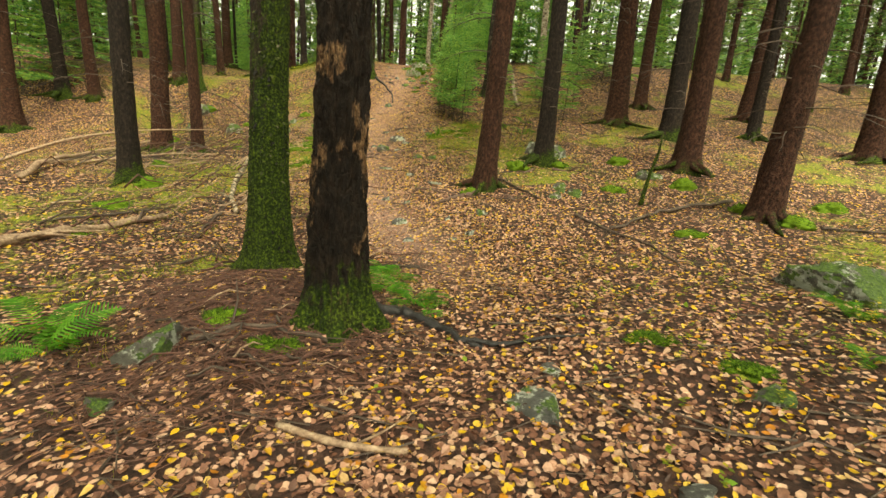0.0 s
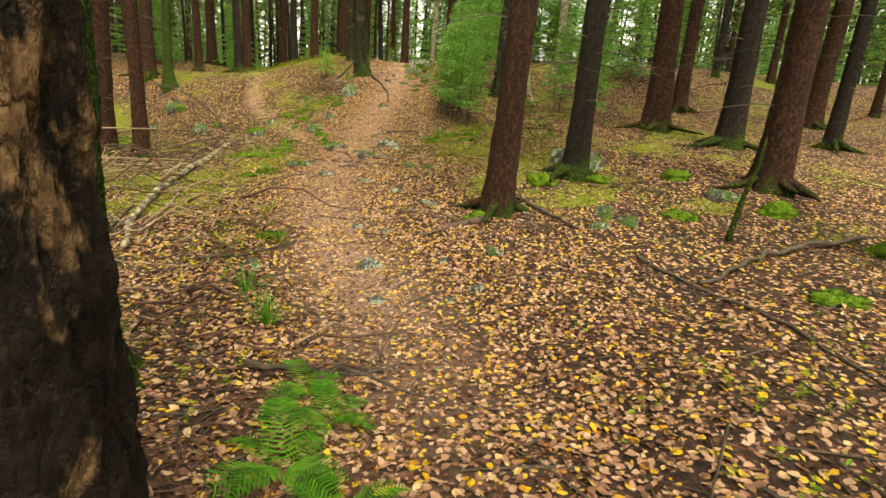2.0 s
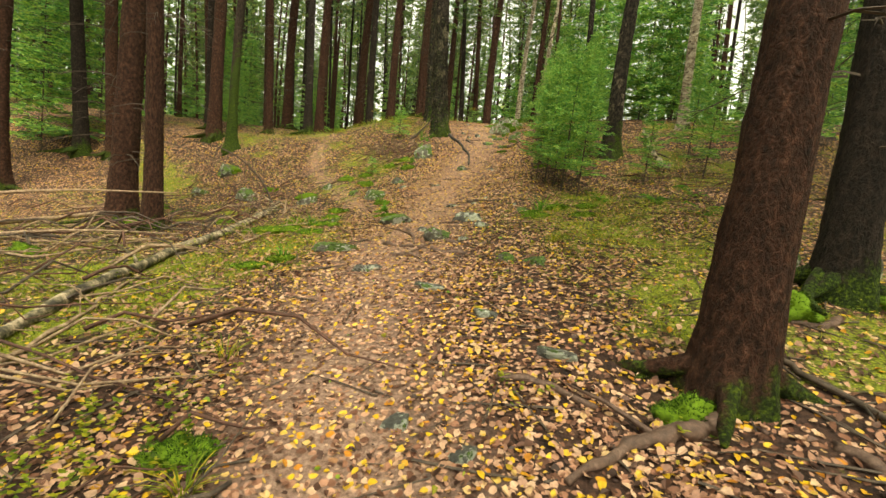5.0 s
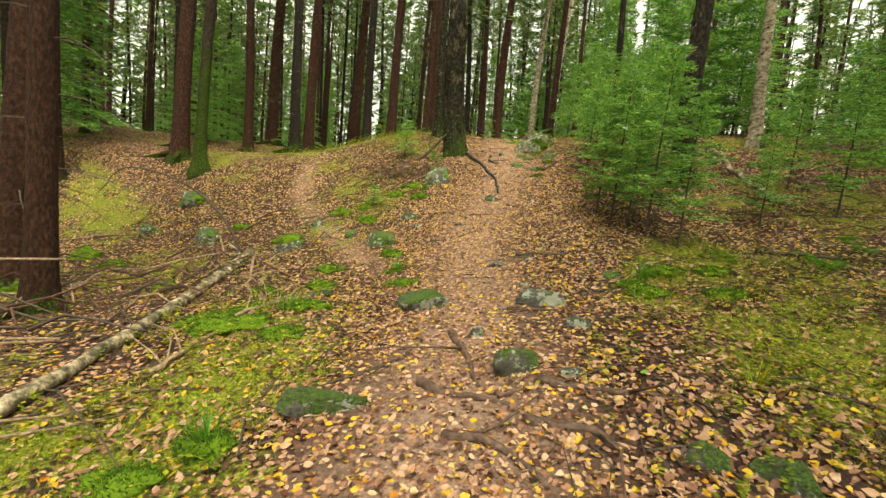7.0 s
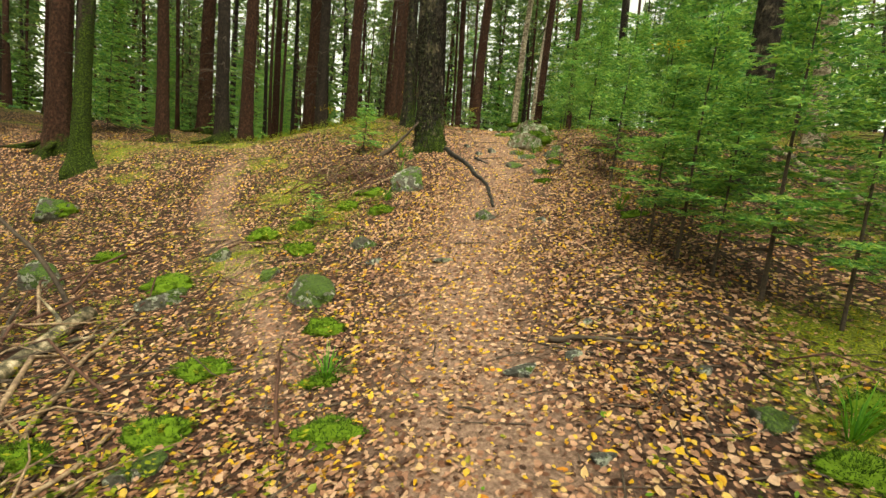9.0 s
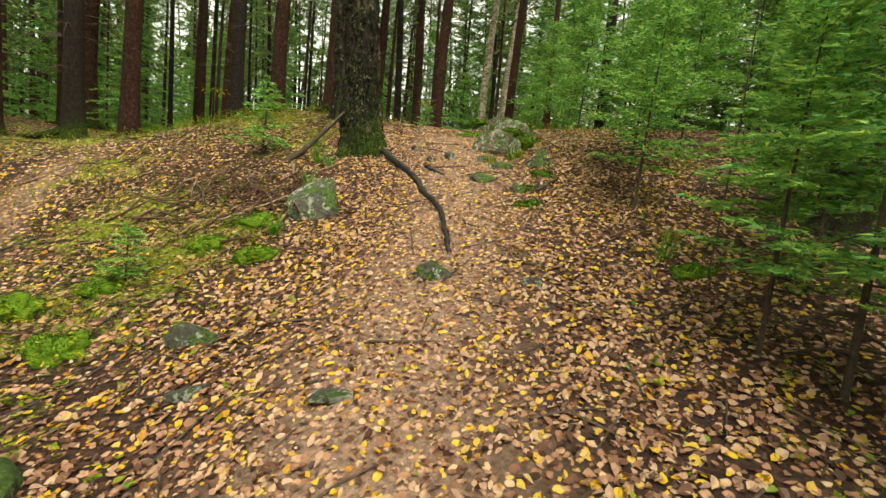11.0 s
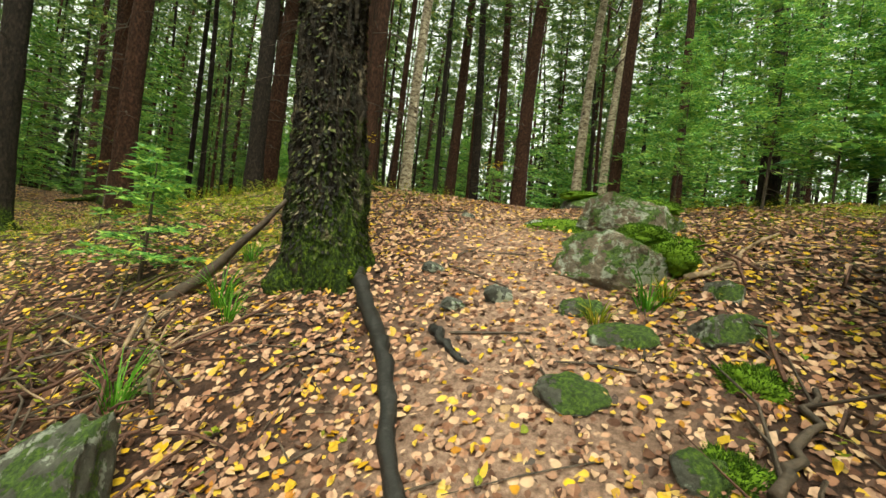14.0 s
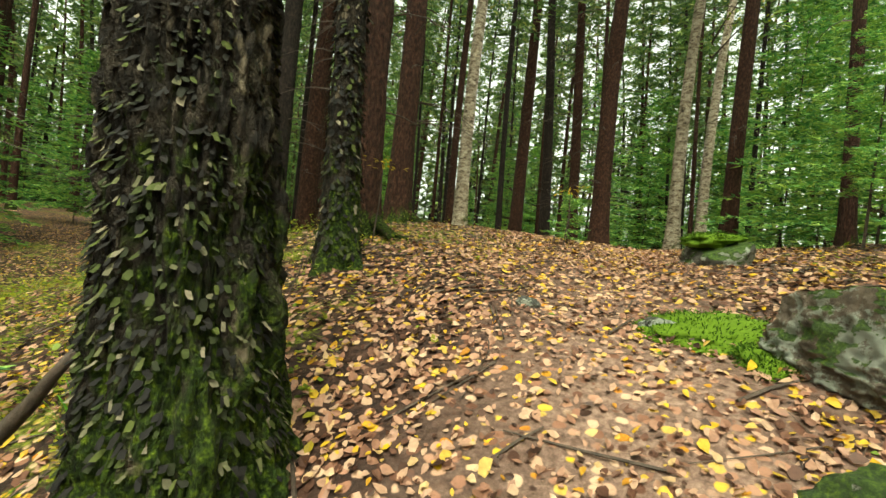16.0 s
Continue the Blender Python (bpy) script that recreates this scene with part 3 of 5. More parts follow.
def big_tree(name, label, bark, x, y, r, flare, lobes, seed, sides, rough, plates=0, lean=0.0, lobe_angle=0.0, plate_size=0.05, high=4.0, h=16, fine=0.035, side=0.0):
    tree = new(name)
    v, f = trunk_shape(r, h, flare, lobes, seed, sides, fine, 3.6, rough, 0.12, lobe_angle)
    part("trunk", soup("trunk", v, f, bark, True), tree)
    if plates:
        v, f = bark_plates(r, flare, h, seed, plates, 0.05, high, plate_size)
        tagged(part("loose_bark", soup("loose_bark", v, f, M_PLATE), tree, "curling flakes of rough bark"), kind="stuff")
    w, l = broad_crown(seed, 6.5, h, 2.4, 16)
    part("crown_wood", soup("crown_wood", *w, M_DARKTWIG), tree)
    part("crown", soup("crown", *l, M_SHRUB), tree)
    tree.matrix_basis = pose(x, y, gz(x, y), lean, slope_lean(y) + lean * 0.4 + side, 0)
    taken.append((x, y))
    return tagged(tree, label, "tree", "birches")


big_tree("birch_tree", "old birch with near-black peeling bark and mossy foot", M_DARKBIRCH, -0.74, 3.16, 0.21, 0.12, 5, 2, 110, 0.024, 0, fine=0.028)
big_tree("birch_tree", "birch wrapped in green moss, on a small mound", M_MOSSBARK, -1.75, 4.5, 0.21, 0.13, 4, 6, 72, 0.013, 500, plate_size=0.024)
big_tree("birch_tree", "big old birch with deeply furrowed dark bark and moss", M_BIRCH, -3.86, 20.2, 0.262, 0.055, 5, 4, 170, 0.04, 6500, side=-4.5, lean=0.5, lobe_angle=-0.75, plate_size=0.021, high=3.4, fine=0.022)
big_tree("birch_tree", "birch with pale flaking bark over a mossy foot", M_BIRCH, -4.73, 21.85, 0.135, 0.07, 4, 8, 60, 0.012, 1500, side=-2.0, plate_size=0.035)
big_tree("birch_tree", "mossy birch beside a leafy hollow", M_MOSSBARK, -10.35, 19.1, 0.17, 0.12, 4, 12, 30, 0.01, 0, fine=0.1)
big_tree("birch_tree", "birch with dark blotches among young spruces", M_BIRCH, 1.05, 18.1, 0.22, 0.1, 4, 13, 30, 0.012, 0, fine=0.08)
big_tree("birch_tree", "birch with pale papery bark deep in the forest", M_PALEBIRCH, 3.2, 20.4, 0.16, 0.06, 4, 14, 24, 0.006, 0, lean=-2, fine=0.1)
big_tree("birch_tree", "birch with pale papery bark deep in the forest", M_PALEBIRCH, -6.3, 28.0, 0.16, 0.06, 4, 15, 24, 0.006, 0, fine=0.1)
big_tree("birch_tree", "birch with pale papery bark deep in the forest", M_PALEBIRCH, -2.2, 31.0, 0.17, 0.06, 4, 16, 24, 0.006, 0, fine=0.1)
big_tree("birch_tree", "birch with pale papery bark deep in the forest", M_PALEBIRCH, -1.2, 36.0, 0.2, 0.06, 4, 17, 24, 0.006, 0, fine=0.1)


# ---- young spruces ----
def young_master(seed, h, low, reach, coarse=False):
    tree = new("young_spruce")
    v, f = tube([(0, 0, -0.15), (0, 0, 0), (0.01, 0.01, h * 0.5), (0, 0, h)], [0.024, 0.022, 0.014, 0.003], 8)
    part("trunk", soup("trunk", v, f, M_DARKTWIG), tree, "thin dark stem")
    if coarse:
        v, f = crown_shape(low, h, reach, seed, 0.4, 0.15, 0.4, 0.17, 0.026, 5, 0.2, 0.16, 6, 0.1)
    else:
        v, f = crown_shape(low, h, reach, seed, 0.27, 0.075, 0.2, 0.078, 0.0125, 7, 0.34, 0.3, 6, 0.06)
    part("crown", soup("crown", v, f, M_NEEDLE), tree)
    for v, f in dead_branches(0.25, low + 0.4, 12, 0.02, 0.45, seed):
        part("dead_branch", soup("dead_branch", v, f, M_DARKTWIG), tree)
    return tagged(tree, "young bright green spruce with feathery branches", "young tree", "young spruces")


YOUNG = [young_master(31, 2.9, 0.7, 0.8), young_master(32, 3.9, 0.9, 1.05), young_master(33, 1.15, 0.22, 0.5), young_master(34, 6.5, 0.5, 1.6, True)]


def sapling(i, x, y, s=1.0, turn=0.0, wide=1.0):
    return place(YOUNG, i, pose(x, y, gz(x, y), 0, 0, turn) @ Matrix.Diagonal((s * wide, s * wide, s, 1)))


for i, x, y, s in ((0, -0.15, 15.0, 0.9), (0, -0.66, 16.35, 0.75), (0, -0.47, 16.0, 0.95), (0, 0.13, 14.5, 0.75), (1, 0.0, 17.0, 0.72), (0, -0.72, 18.42, 0.78),
                   (0, -0.3, 15.55, 0.7), (0, 1.4, 15.4, 0.6), (1, 0.45, 18.2, 0.85), (0, -0.5, 19.4, 0.95), (1, 0.4, 20.3, 1.0)):
    sapling(i, x, y, s, 57 * x + 31 * y)
for i, x, y, s in ((0, 2.6, 15.9, 0.8), (0, 3.1, 14.3, 0.7), (0, 2.7, 17.6, 0.8), (1, -0.6, 22.2, 0.95), (1, 0.5, 23.4, 1.0), (1, -0.9, 24.6, 0.9), (1, 0.9, 25.9, 1.05),
                   (2, -5.1, 19.85, 0.75), (2, -3.5, 24.2, 0.6), (0, 3.9, 16.9, 0.9), (2, -4.9, 17.3, 0.5)):
    sapling(i, x, y, s, 57 * x + 31 * y)


def thicket():
    """Half-grown spruces that fill the forest behind with green."""
    q = random.Random(41)
    spots = list(taken)
    count = 0
    while count < 40:
        x, y = q.uniform(-34, 30), q.uniform(17, 52)
        if (-13 < x < 1.8 and y < 27) or (x > 0 and x < 4 and y < 21) or (abs(x - path_x(y)) < 3 and y < 33) or any((x - a) ** 2 + (y - b) ** 2 < 1.2 for a, b in spots):
            continue
        if (x < -1 and q.random() < 0.35) or (x > 4 and y < 38 and q.random() < 0.85):
            continue
        spots.append((x, y))
        count += 1
        sapling(3, x, y, q.uniform(0.6, 1.3), q.uniform(0, 360))
    for x, y, s in ((1.6, 23.6, 0.8), (3.2, 22.0, 0.7), (0.2, 27.5, 0.8), (1.8, 24.8, 0.9), (3.6, 23.0, 0.9), (-0.5, 29.5, 0.8), (5.5, 19.5, 0.8), (-13.5, 23.0, 0.6), (-8.2, 27.5, 0.5), (-10.8, 25.0, 0.5)):
        sapling(3, x, y, s, 90 * x)


thicket()


def corridor_end():
    """Spruces that close the view straight along the path."""
    q = random.Random(47)
    for k in range(14):
        x, y = q.uniform(-6.5, 2.5), q.uniform(37, 62)
        stand(FAR, k % 3, x, y, q.uniform(0.14, 0.24), q.uniform(0, 360))
    for k in range(7):
        sapling(3, q.uniform(-6, 2), q.uniform(36, 54), q.uniform(0.7, 1.3), q.uniform(0, 360))


corridor_end()


def side_woods():
    """Spruces with low boughs that close the woods on both sides."""
    q = random.Random(53)
    for k in range(84):
        x, y = q.uniform(-42, -15), q.uniform(17, 50)
        if any((x - a) ** 2 + (y - b) ** 2 < 2 for a, b in taken):
            continue
        if k % 3:
            stand(FAR, 2, x, y, q.uniform(0.13, 0.22), q.uniform(0, 360))
        else:
            sapling(3, x, y, q.uniform(0.6, 1.2), q.uniform(0, 360))
    for k in range(24):
        x, y = q.uniform(10, 27), q.uniform(17, 44)
        if all((x - a) ** 2 + (y - b) ** 2 > 2 for a, b in taken):
            stand(FAR, 2, x, y, q.uniform(0.13, 0.22), q.uniform(0, 360))


side_woods()


def far_woods():
    """The closed forest in the distance, all round."""
    q = random.Random(43)
    wood, lv, lf = [], [], []
    for _ in range(1100):
        a, d = q.uniform(0, 6.283), q.uniform(50, 88)
        x, y = -2 + d * math.cos(a), 14 + d * math.sin(a)
        z, h = gz(x, y), q.uniform(14, 21)
        wood.append(tube([(x, y, z - 0.3), (x, y, z + h)], [0.22, 0.05], 4))
        for _ in range(115 if x < -12 else 60):
            t = q.random()
            t = t * t if x >= -12 else t ** 1.4
            o, b = 2.3 * (1 - t) + 0.2, q.uniform(0, 6.28)
            c = Vector((x + math.cos(b) * o * q.random(), y + math.sin(b) * o * q.random(), z + h * (0.02 + 0.98 * t)))
            e = Vector((math.cos(b), math.sin(b), -0.5)) * q.uniform(0.6, 1.3)
            s = e.cross(Vector((0, 0, 1))).normalized() * q.uniform(0.25, 0.5)
            k = len(lv)
            lv += [tuple(c + s), tuple(c - s), tuple(c + e - s * 0.2)]
            lf.append((k, k + 1, k + 2))
    ob = tagged(new("far_woods", soup("far_woods", *join(wood), M_DARKSPRUCE)), "distant closed spruce forest", "forest", kind="stuff")
    ob2 = tagged(new("far_foliage", soup("far_foliage", lv, lf, M_FARNEEDLE)), "green boughs of the distant forest", "forest", kind="stuff")
    return ob, ob2


far_woods()


# ---- stones ----
def stone(x, y, w, h, moss=False, seed=0, long=0.8, turn=0.0, label="", rock=None):
    """A weathered field stone, half sunk in the soil, w wide and h proud of it."""
    bm = bmesh.new()
    bmesh.ops.create_icosphere(bm, subdivisions=6 if w > 0.65 else 5 if w > 0.3 else 4, radius=1)
    s = seed * 3.7 + x * 1.3 + y
    for v in bm.verts:
        p = v.co.copy()
        q = 1 + 0.3 * noise.noise(p * 0.9 + Vector((s, 0, s))) + 0.14 * noise.noise(p * 2.3 + Vector((0, s, 0))) + 0.09 * noise.noise(p * 5 + Vector((s, s, 0)))
        p *= q
        for c in range(7):
            d = Vector((math.sin(s + c * 2.1), math.cos(s * 1.7 + c * 1.9), 1.6 if c == 0 else 0.25 * math.sin(s + c * 1.3))).normalized()
            over = p.dot(d) - 0.62 - 0.1 * math.sin(c * 2.7 + s)
            if over > 0:
                p -= d * over * 0.92
        p *= 1.12 + 0.06 * noise.noise(p * 6 + Vector((s, 0, 0))) + 0.035 * (0.4 - 2 * abs(noise.noise(p * 9 + Vector((0, 0, s))))) + 0.02 * noise.noise(p * 21) + 0.01 * noise.noise(p * 45)
        v.co = (p.x * w / 2, p.y * w * long / 2, p.z * h * (1 if p.z > 0 else 0.6) / (1 + 0.15))
    me = bpy.data.meshes.new("stone")
    bm.to_mesh(me)
    bm.free()
    me.materials.append(rock or (M_MOSSROCK if moss else M_STONE))
    me.polygons.foreach_set("use_smooth", np.ones(len(me.polygons), bool))
    ob = new("boulder" if w > 0.5 else "stone", me)
    ob.matrix_basis = pose(x, y, gz(x, y) - h * (0.02 if h > 0.2 else 0.12), 6 * math.sin(s), 6 * math.cos(s), turn + 40 * math.sin(s * 2))
    return tagged(ob, label or ("grey stone half covered in green moss" if moss else "grey-brown stone sunk in fallen leaves"), "rock" if w > 0.5 else "stone", "stones")


# by the first trees
stone(-1.75, 2.61, 0.4, 0.2, True, 1)
stone(0.6, 2.25, 0.34, 0.05, False, 2, 1.1, label="flat grey-brown stone set in the path")
stone(0.75, 2.62, 0.18, 0.03, False, 3)
stone(1.9, 2.31, 0.26, 0.07, True, 3)
stone(1.17, 1.63, 0.18, 0.08)
stone(-1.69, 2.07, 0.2, 0.07, True)
stone(3.6, 3.95, 0.95, 0.3, True, 5, label="low boulder under a thick cover of moss")
# along the lower path
for x, y, w, h in ((-1.06, 7.84, 0.16, 0.07), (-1.36, 9.59, 0.3, 0.07), (-2.03, 9.98, 0.2, 0.06), (-0.81, 9.07, 0.2, 0.07), (-0.71, 6.89, 0.25, 0.09), (0.01, 6.94, 0.13, 0.08),
                   (-0.29, 8.6, 0.25, 0.06), (-0.7, 7.68, 0.18, 0.04), (0.36, 6.39, 0.19, 0.06), (0.12, 6.16, 0.14, 0.04), (-0.49, 6.15, 0.17, 0.05), (-1.79, 6.67, 0.17, 0.06)):
    stone(x, y, w, h, False, 1)
for x, y, w, h in ((0.53, 7.15, 0.22, 0.1), (1.76, 7.86, 0.22, 0.16), (1.91, 8.23, 0.32, 0.18), (2.15, 8.04, 0.36, 0.14), (1.75, 10.6, 0.5, 0.28), (2.2, 10.3, 0.45, 0.3),
                   (3.8, 9.07, 0.5, 0.18), (-0.77, 10.51, 0.19, 0.11), (-0.45, 10.45, 0.28, 0.1)):
    stone(x, y, w, h, True, 2)
stone(-1.66, 11.3, 0.42, 0.15, True, 8, 0.7)
stone(-2.78, 10.72, 0.5, 0.12, True, 4, 0.75, label="broad flat mossy stone by the path")
stone(-2.1, 9.95, 0.2, 0.06)
# the middle slope
for x, y, w, h in ((-1.5, 12.6, 0.46, 0.17), (-1.23, 11.98, 0.22, 0.1), (-2.04, 13.95, 0.25, 0.05), (-2.01, 11.79, 0.17, 0.06), (-1.34, 11.21, 0.15, 0.05), (-1.7, 14.16, 0.15, 0.06),
                   (-1.54, 14.64, 0.1, 0.05), (-1.69, 13.17, 0.14, 0.05), (-0.95, 13.97, 0.1, 0.07), (-3.62, 16.08, 0.21, 0.07), (-2.86, 16.05, 0.26, 0.04), (-1.77, 17.14, 0.18, 0.06)):
    stone(x, y, w, h, False, 3)
for x, y, w, h in ((-2.65, 12.58, 0.64, 0.2), (-4.03, 15.29, 0.6, 0.24), (-7.3, 15.66, 0.56, 0.3), (-5.54, 15.32, 0.5, 0.2), (-3.89, 13.05, 0.3, 0.1), (-5.63, 16.32, 0.32, 0.2),
                   (-4.76, 15.89, 0.3, 0.14), (-3.94, 16.62, 0.36, 0.14), (-0.78, 13.53, 0.28, 0.08), (-8.99, 16.15, 0.5, 0.2), (-9.3, 17.6, 0.7, 0.26)):
    stone(x, y, w, h, True, 4)
# the steep bank and the crest
stone(-3.82, 18.45, 0.5, 0.42, True, 6, 0.9, label="rounded boulder in the bank, moss on its sides")
stone(-2.5, 17.25, 0.25, 0.15, True, 7, label="greenish rounded stone beside the path")
stone(-1.97, 20.32, 0.7, 0.3, True, 11, 0.85, label="pale lichen-spotted boulder with bright moss on top", rock=M_PALEROCK)
stone(-1.76, 21.25, 1.0, 0.27, True, 12, 0.7, label="long pale boulder with bright moss", rock=M_PALEROCK)
stone(-2.2, 23.3, 0.62, 0.24, True, 13, label="low mossy boulder at the top of the path")
for x, y, w, h in ((-1.55, 19.72, 0.36, 0.15), (-1.98, 19.63, 0.3, 0.1), (-2.17, 19.86, 0.22, 0.1), (-2.2, 19.21, 0.3, 0.1), (-1.79, 18.92, 0.19, 0.09), (-1.45, 20.1, 0.25, 0.1)):
    stone(x, y, w, h, True, 5)
for x, y, w, h in ((-2.62, 19.95, 0.22, 0.08), (-2.85, 19.83, 0.2, 0.05), (-3.12, 20.27, 0.2, 0.05), (-3.25, 21.62, 0.13, 0.06), (-2.6, 21.6, 0.2, 0.05)):
    stone(x, y, w, h, False, 6)


# ---- roots, logs and fallen branches ----
def on_ground(points, lift):
    return [(x, y, gz(x, y) + lift) for x, y in points]


def rod(name, label, category, points, r0, r1, mat, lift=0.5, wobble=0.012, sides=8, twigs=0, seed=0, bury=False):
    """A root, log or branch lying on the ground; twigs fork off it."""
    flat = curve_points([(x, y, 0) for x, y in points], 6, wobble, seed)
    n = len(flat)
    radii = [(r0 + (r1 - r0) * i / (n - 1)) * (1 + 0.12 * math.sin(i * 1.9 + seed)) for i in range(n)]
    pts = []
    for i, p in enumerate(flat):
        dip = -0.9 * radii[i] * (0.5 + 0.5 * math.sin(i * 0.8 + seed)) if bury else 0
        pts.append(Vector((p.x, p.y, gz(p.x, p.y) + lift * radii[i] * 2 + dip)))
    side = []
    q = random.Random(seed)
    for _ in range(twigs):
        i = q.randrange(1, n - 1)
        d = (pts[i + 1] - pts[i]).normalized()
        s = d.cross(Vector((0, 0, 1))) * q.choice((-1, 1))
        l = q.uniform(0.25, 0.7)
        e = pts[i] + (d * 0.7 + s * 0.6) * l * 0.5 + Vector((0, 0, q.uniform(0, 0.12)))
        e2 = pts[i] + (d * 0.8 + s) * l + Vector((0, 0, q.uniform(-0.02, 0.2)))
        side.append(tube([pts[i], e, e2], [radii[i] * 0.5, radii[i] * 0.35, 0.003], 5))
    ob = new(name, soup(name, *tube(pts, radii, sides, 0.34 if category == "root" else 0.22, seed), mat, True))
    for v, f in side:
        part("side_twig", soup("side_twig", v, f, mat, True), ob)
    return tagged(ob, label, category, "fallen wood" if category != "root" else "roots")


rod("root", "dark wet root running out from the black birch", "root", [(-0.66, 3.24), (-0.5, 3.38), (-0.29, 3.45), (-0.09, 3.34), (0.1, 3.18), (0.2, 3.03), (0.35, 2.93)], 0.072, 0.016, M_ROOT, 0.2, 0.01, 12, 0, 1)
rod("root", "thin dark root lying across the path", "root", [(0.2, 3.04), (0.4, 2.97), (0.56, 2.96), (0.8, 3.02), (1.07, 3.05)], 0.026, 0.01, M_ROOT, 0.4, 0.01, 8, 0, 2)
rod("root", "long dark bare root running down the path from the birch", "root", [(-3.7, 20.2), (-3.56, 20.02), (-3.4, 19.8), (-3.14, 19.45), (-2.98, 19.2), (-2.8, 18.85), (-2.6, 18.47), (-2.5, 18.04), (-2.42, 17.62)], 0.055, 0.02, M_ROOT, 0.3, 0.007, 12, 0, 3)
rod("root", "short dark root beside the path", "root", [(-2.9, 19.6), (-2.78, 19.45), (-2.66, 19.36)], 0.03, 0.012, M_ROOT, 0.3, 0.01, 8, 0, 4)
rod("root", "brown spruce root reaching into the path", "root", [(0.5, 8.08), (0.29, 8.0), (0.03, 7.85), (-0.25, 7.6)], 0.06, 0.015, M_BROWNROOT, 0.35, 0.015, 8, 1, 5)
rod("root", "brown root across the path", "root", [(-0.62, 8.29), (-0.39, 8.27), (-0.08, 8.12)], 0.03, 0.018, M_BROWNROOT, 0.3, 0.01, 8, 0, 6)
for s, pts in enumerate(([(-2.27, 10.99), (-2.04, 10.89), (-1.7, 10.83)], [(-1.55, 11.09), (-1.19, 11.03), (-0.73, 10.96)], [(-1.61, 10.68), (-1.3, 10.64), (-1.13, 10.51)],
                         [(-2.21, 11.81), (-2.06, 11.47), (-1.9, 11.0)], [(-2.0, 10.5), (-1.7, 10.42), (-1.5, 10.2)], [(0.95, 8.05), (1.1, 7.85), (1.15, 7.7)], [(2.0, 9.4), (2.25, 9.3), (2.5, 9.32)], [(1.6, 9.3), (1.4, 9.2), (1.25, 9.25)])):
    rod("root", "brown tree root half buried in the litter", "root", pts, 0.035, 0.014, M_BROWNROOT, 0.3, 0.012, 8, 1, 10 + s, True)
rod("log", "fallen birch log with pale patchy bark", "log", [(-3.2, 6.83), (-3.65, 7.7), (-4.05, 8.9), (-4.72, 10.9), (-5.3, 12.7), (-6.0, 14.9)], 0.036, 0.064, M_LOGBIRCH, 0.48, 0.02, 12, 4, 20)
rod("log", "thin grey-green fallen log in moss", "log", [(-4.75, 4.2), (-4.45, 5.17), (-4.0, 6.36)], 0.06, 0.045, M_TWIG, 0.5, 0.01, 10, 2, 21)
rod("log", "thin fallen log with bleached bark", "log", [(-7.0, 7.4), (-8.6, 10.2), (-9.6, 12.6), (-9.3, 14.6)], 0.055, 0.04, M_TWIG, 1.2, 0.02, 8, 3, 22)
rod("log", "white fallen birch stem among young spruces", "log", [(2.0, 19.6), (1.92, 17.5), (1.9, 15.9)], 0.05, 0.06, M_LOGBIRCH, 2.0, 0.02, 10, 4, 23)
rod("branch", "pale barkless stick on the leaves", "branch", [(-0.72, 1.96), (-0.38, 1.86), (-0.06, 1.84)], 0.02, 0.016, M_TWIG, 0.6, 0.006, 8, 1, 24)
rod("branch", "forked dead branch lying on the leaves", "branch", [(1.98, 7.03), (2.2, 6.6), (2.36, 6.28), (2.6, 5.53), (2.58, 4.75)], 0.024, 0.01, M_DARKTWIG, 0.6, 0.03, 7, 5, 25)
rod("branch", "long crooked dead branch on the leaves", "branch", [(2.3, 6.5), (3.1, 7.0), (3.7, 7.3), (4.6, 7.6)], 0.018, 0.03, M_DARKTWIG, 1.2, 0.04, 7, 3, 26)
rod("branch", "brown stick across the path", "branch", [(-1.85, 14.35), (-1.5, 14.36), (-1.12, 14.28)], 0.022, 0.012, M_DARKTWIG, 0.6, 0.01, 7, 0, 27)
for s, pts in enumerate(([(-4.29, 12.09), (-4.2, 12.43), (-4.13, 12.95)], [(-4.29, 12.52), (-5.07, 13.76), (-5.65, 15.04)], [(-4.12, 10.9), (-4.18, 11.65), (-4.28, 13.3)], [(-6.1, 9.1), (-6.7, 10.3), (-6.38, 11.1), (-5.54, 11.5)], [(-3.1, 6.9), (-3.4, 7.7), (-3.66, 8.5), (-4.1, 9.4)], [(-6.63, 9.25), (-8.3, 11.8), (-9.6, 14.0)],
                         [(-7.6, 10.4), (-5.95, 9.8), (-5.7, 11.2)], [(-10.9, 14.0), (-10.6, 15.3), (-9.8, 15.8)], [(-4.01, 18.97), (-4.19, 19.17), (-4.64, 19.51)], [(-1.6, 20.22), (-1.32, 20.5), (-0.85, 21.1)])):
    rod("branch", "pale dead branch on the forest floor", "branch", pts, 0.02, 0.012, M_TWIG, 0.9, 0.03, 7, 4, 30 + s)
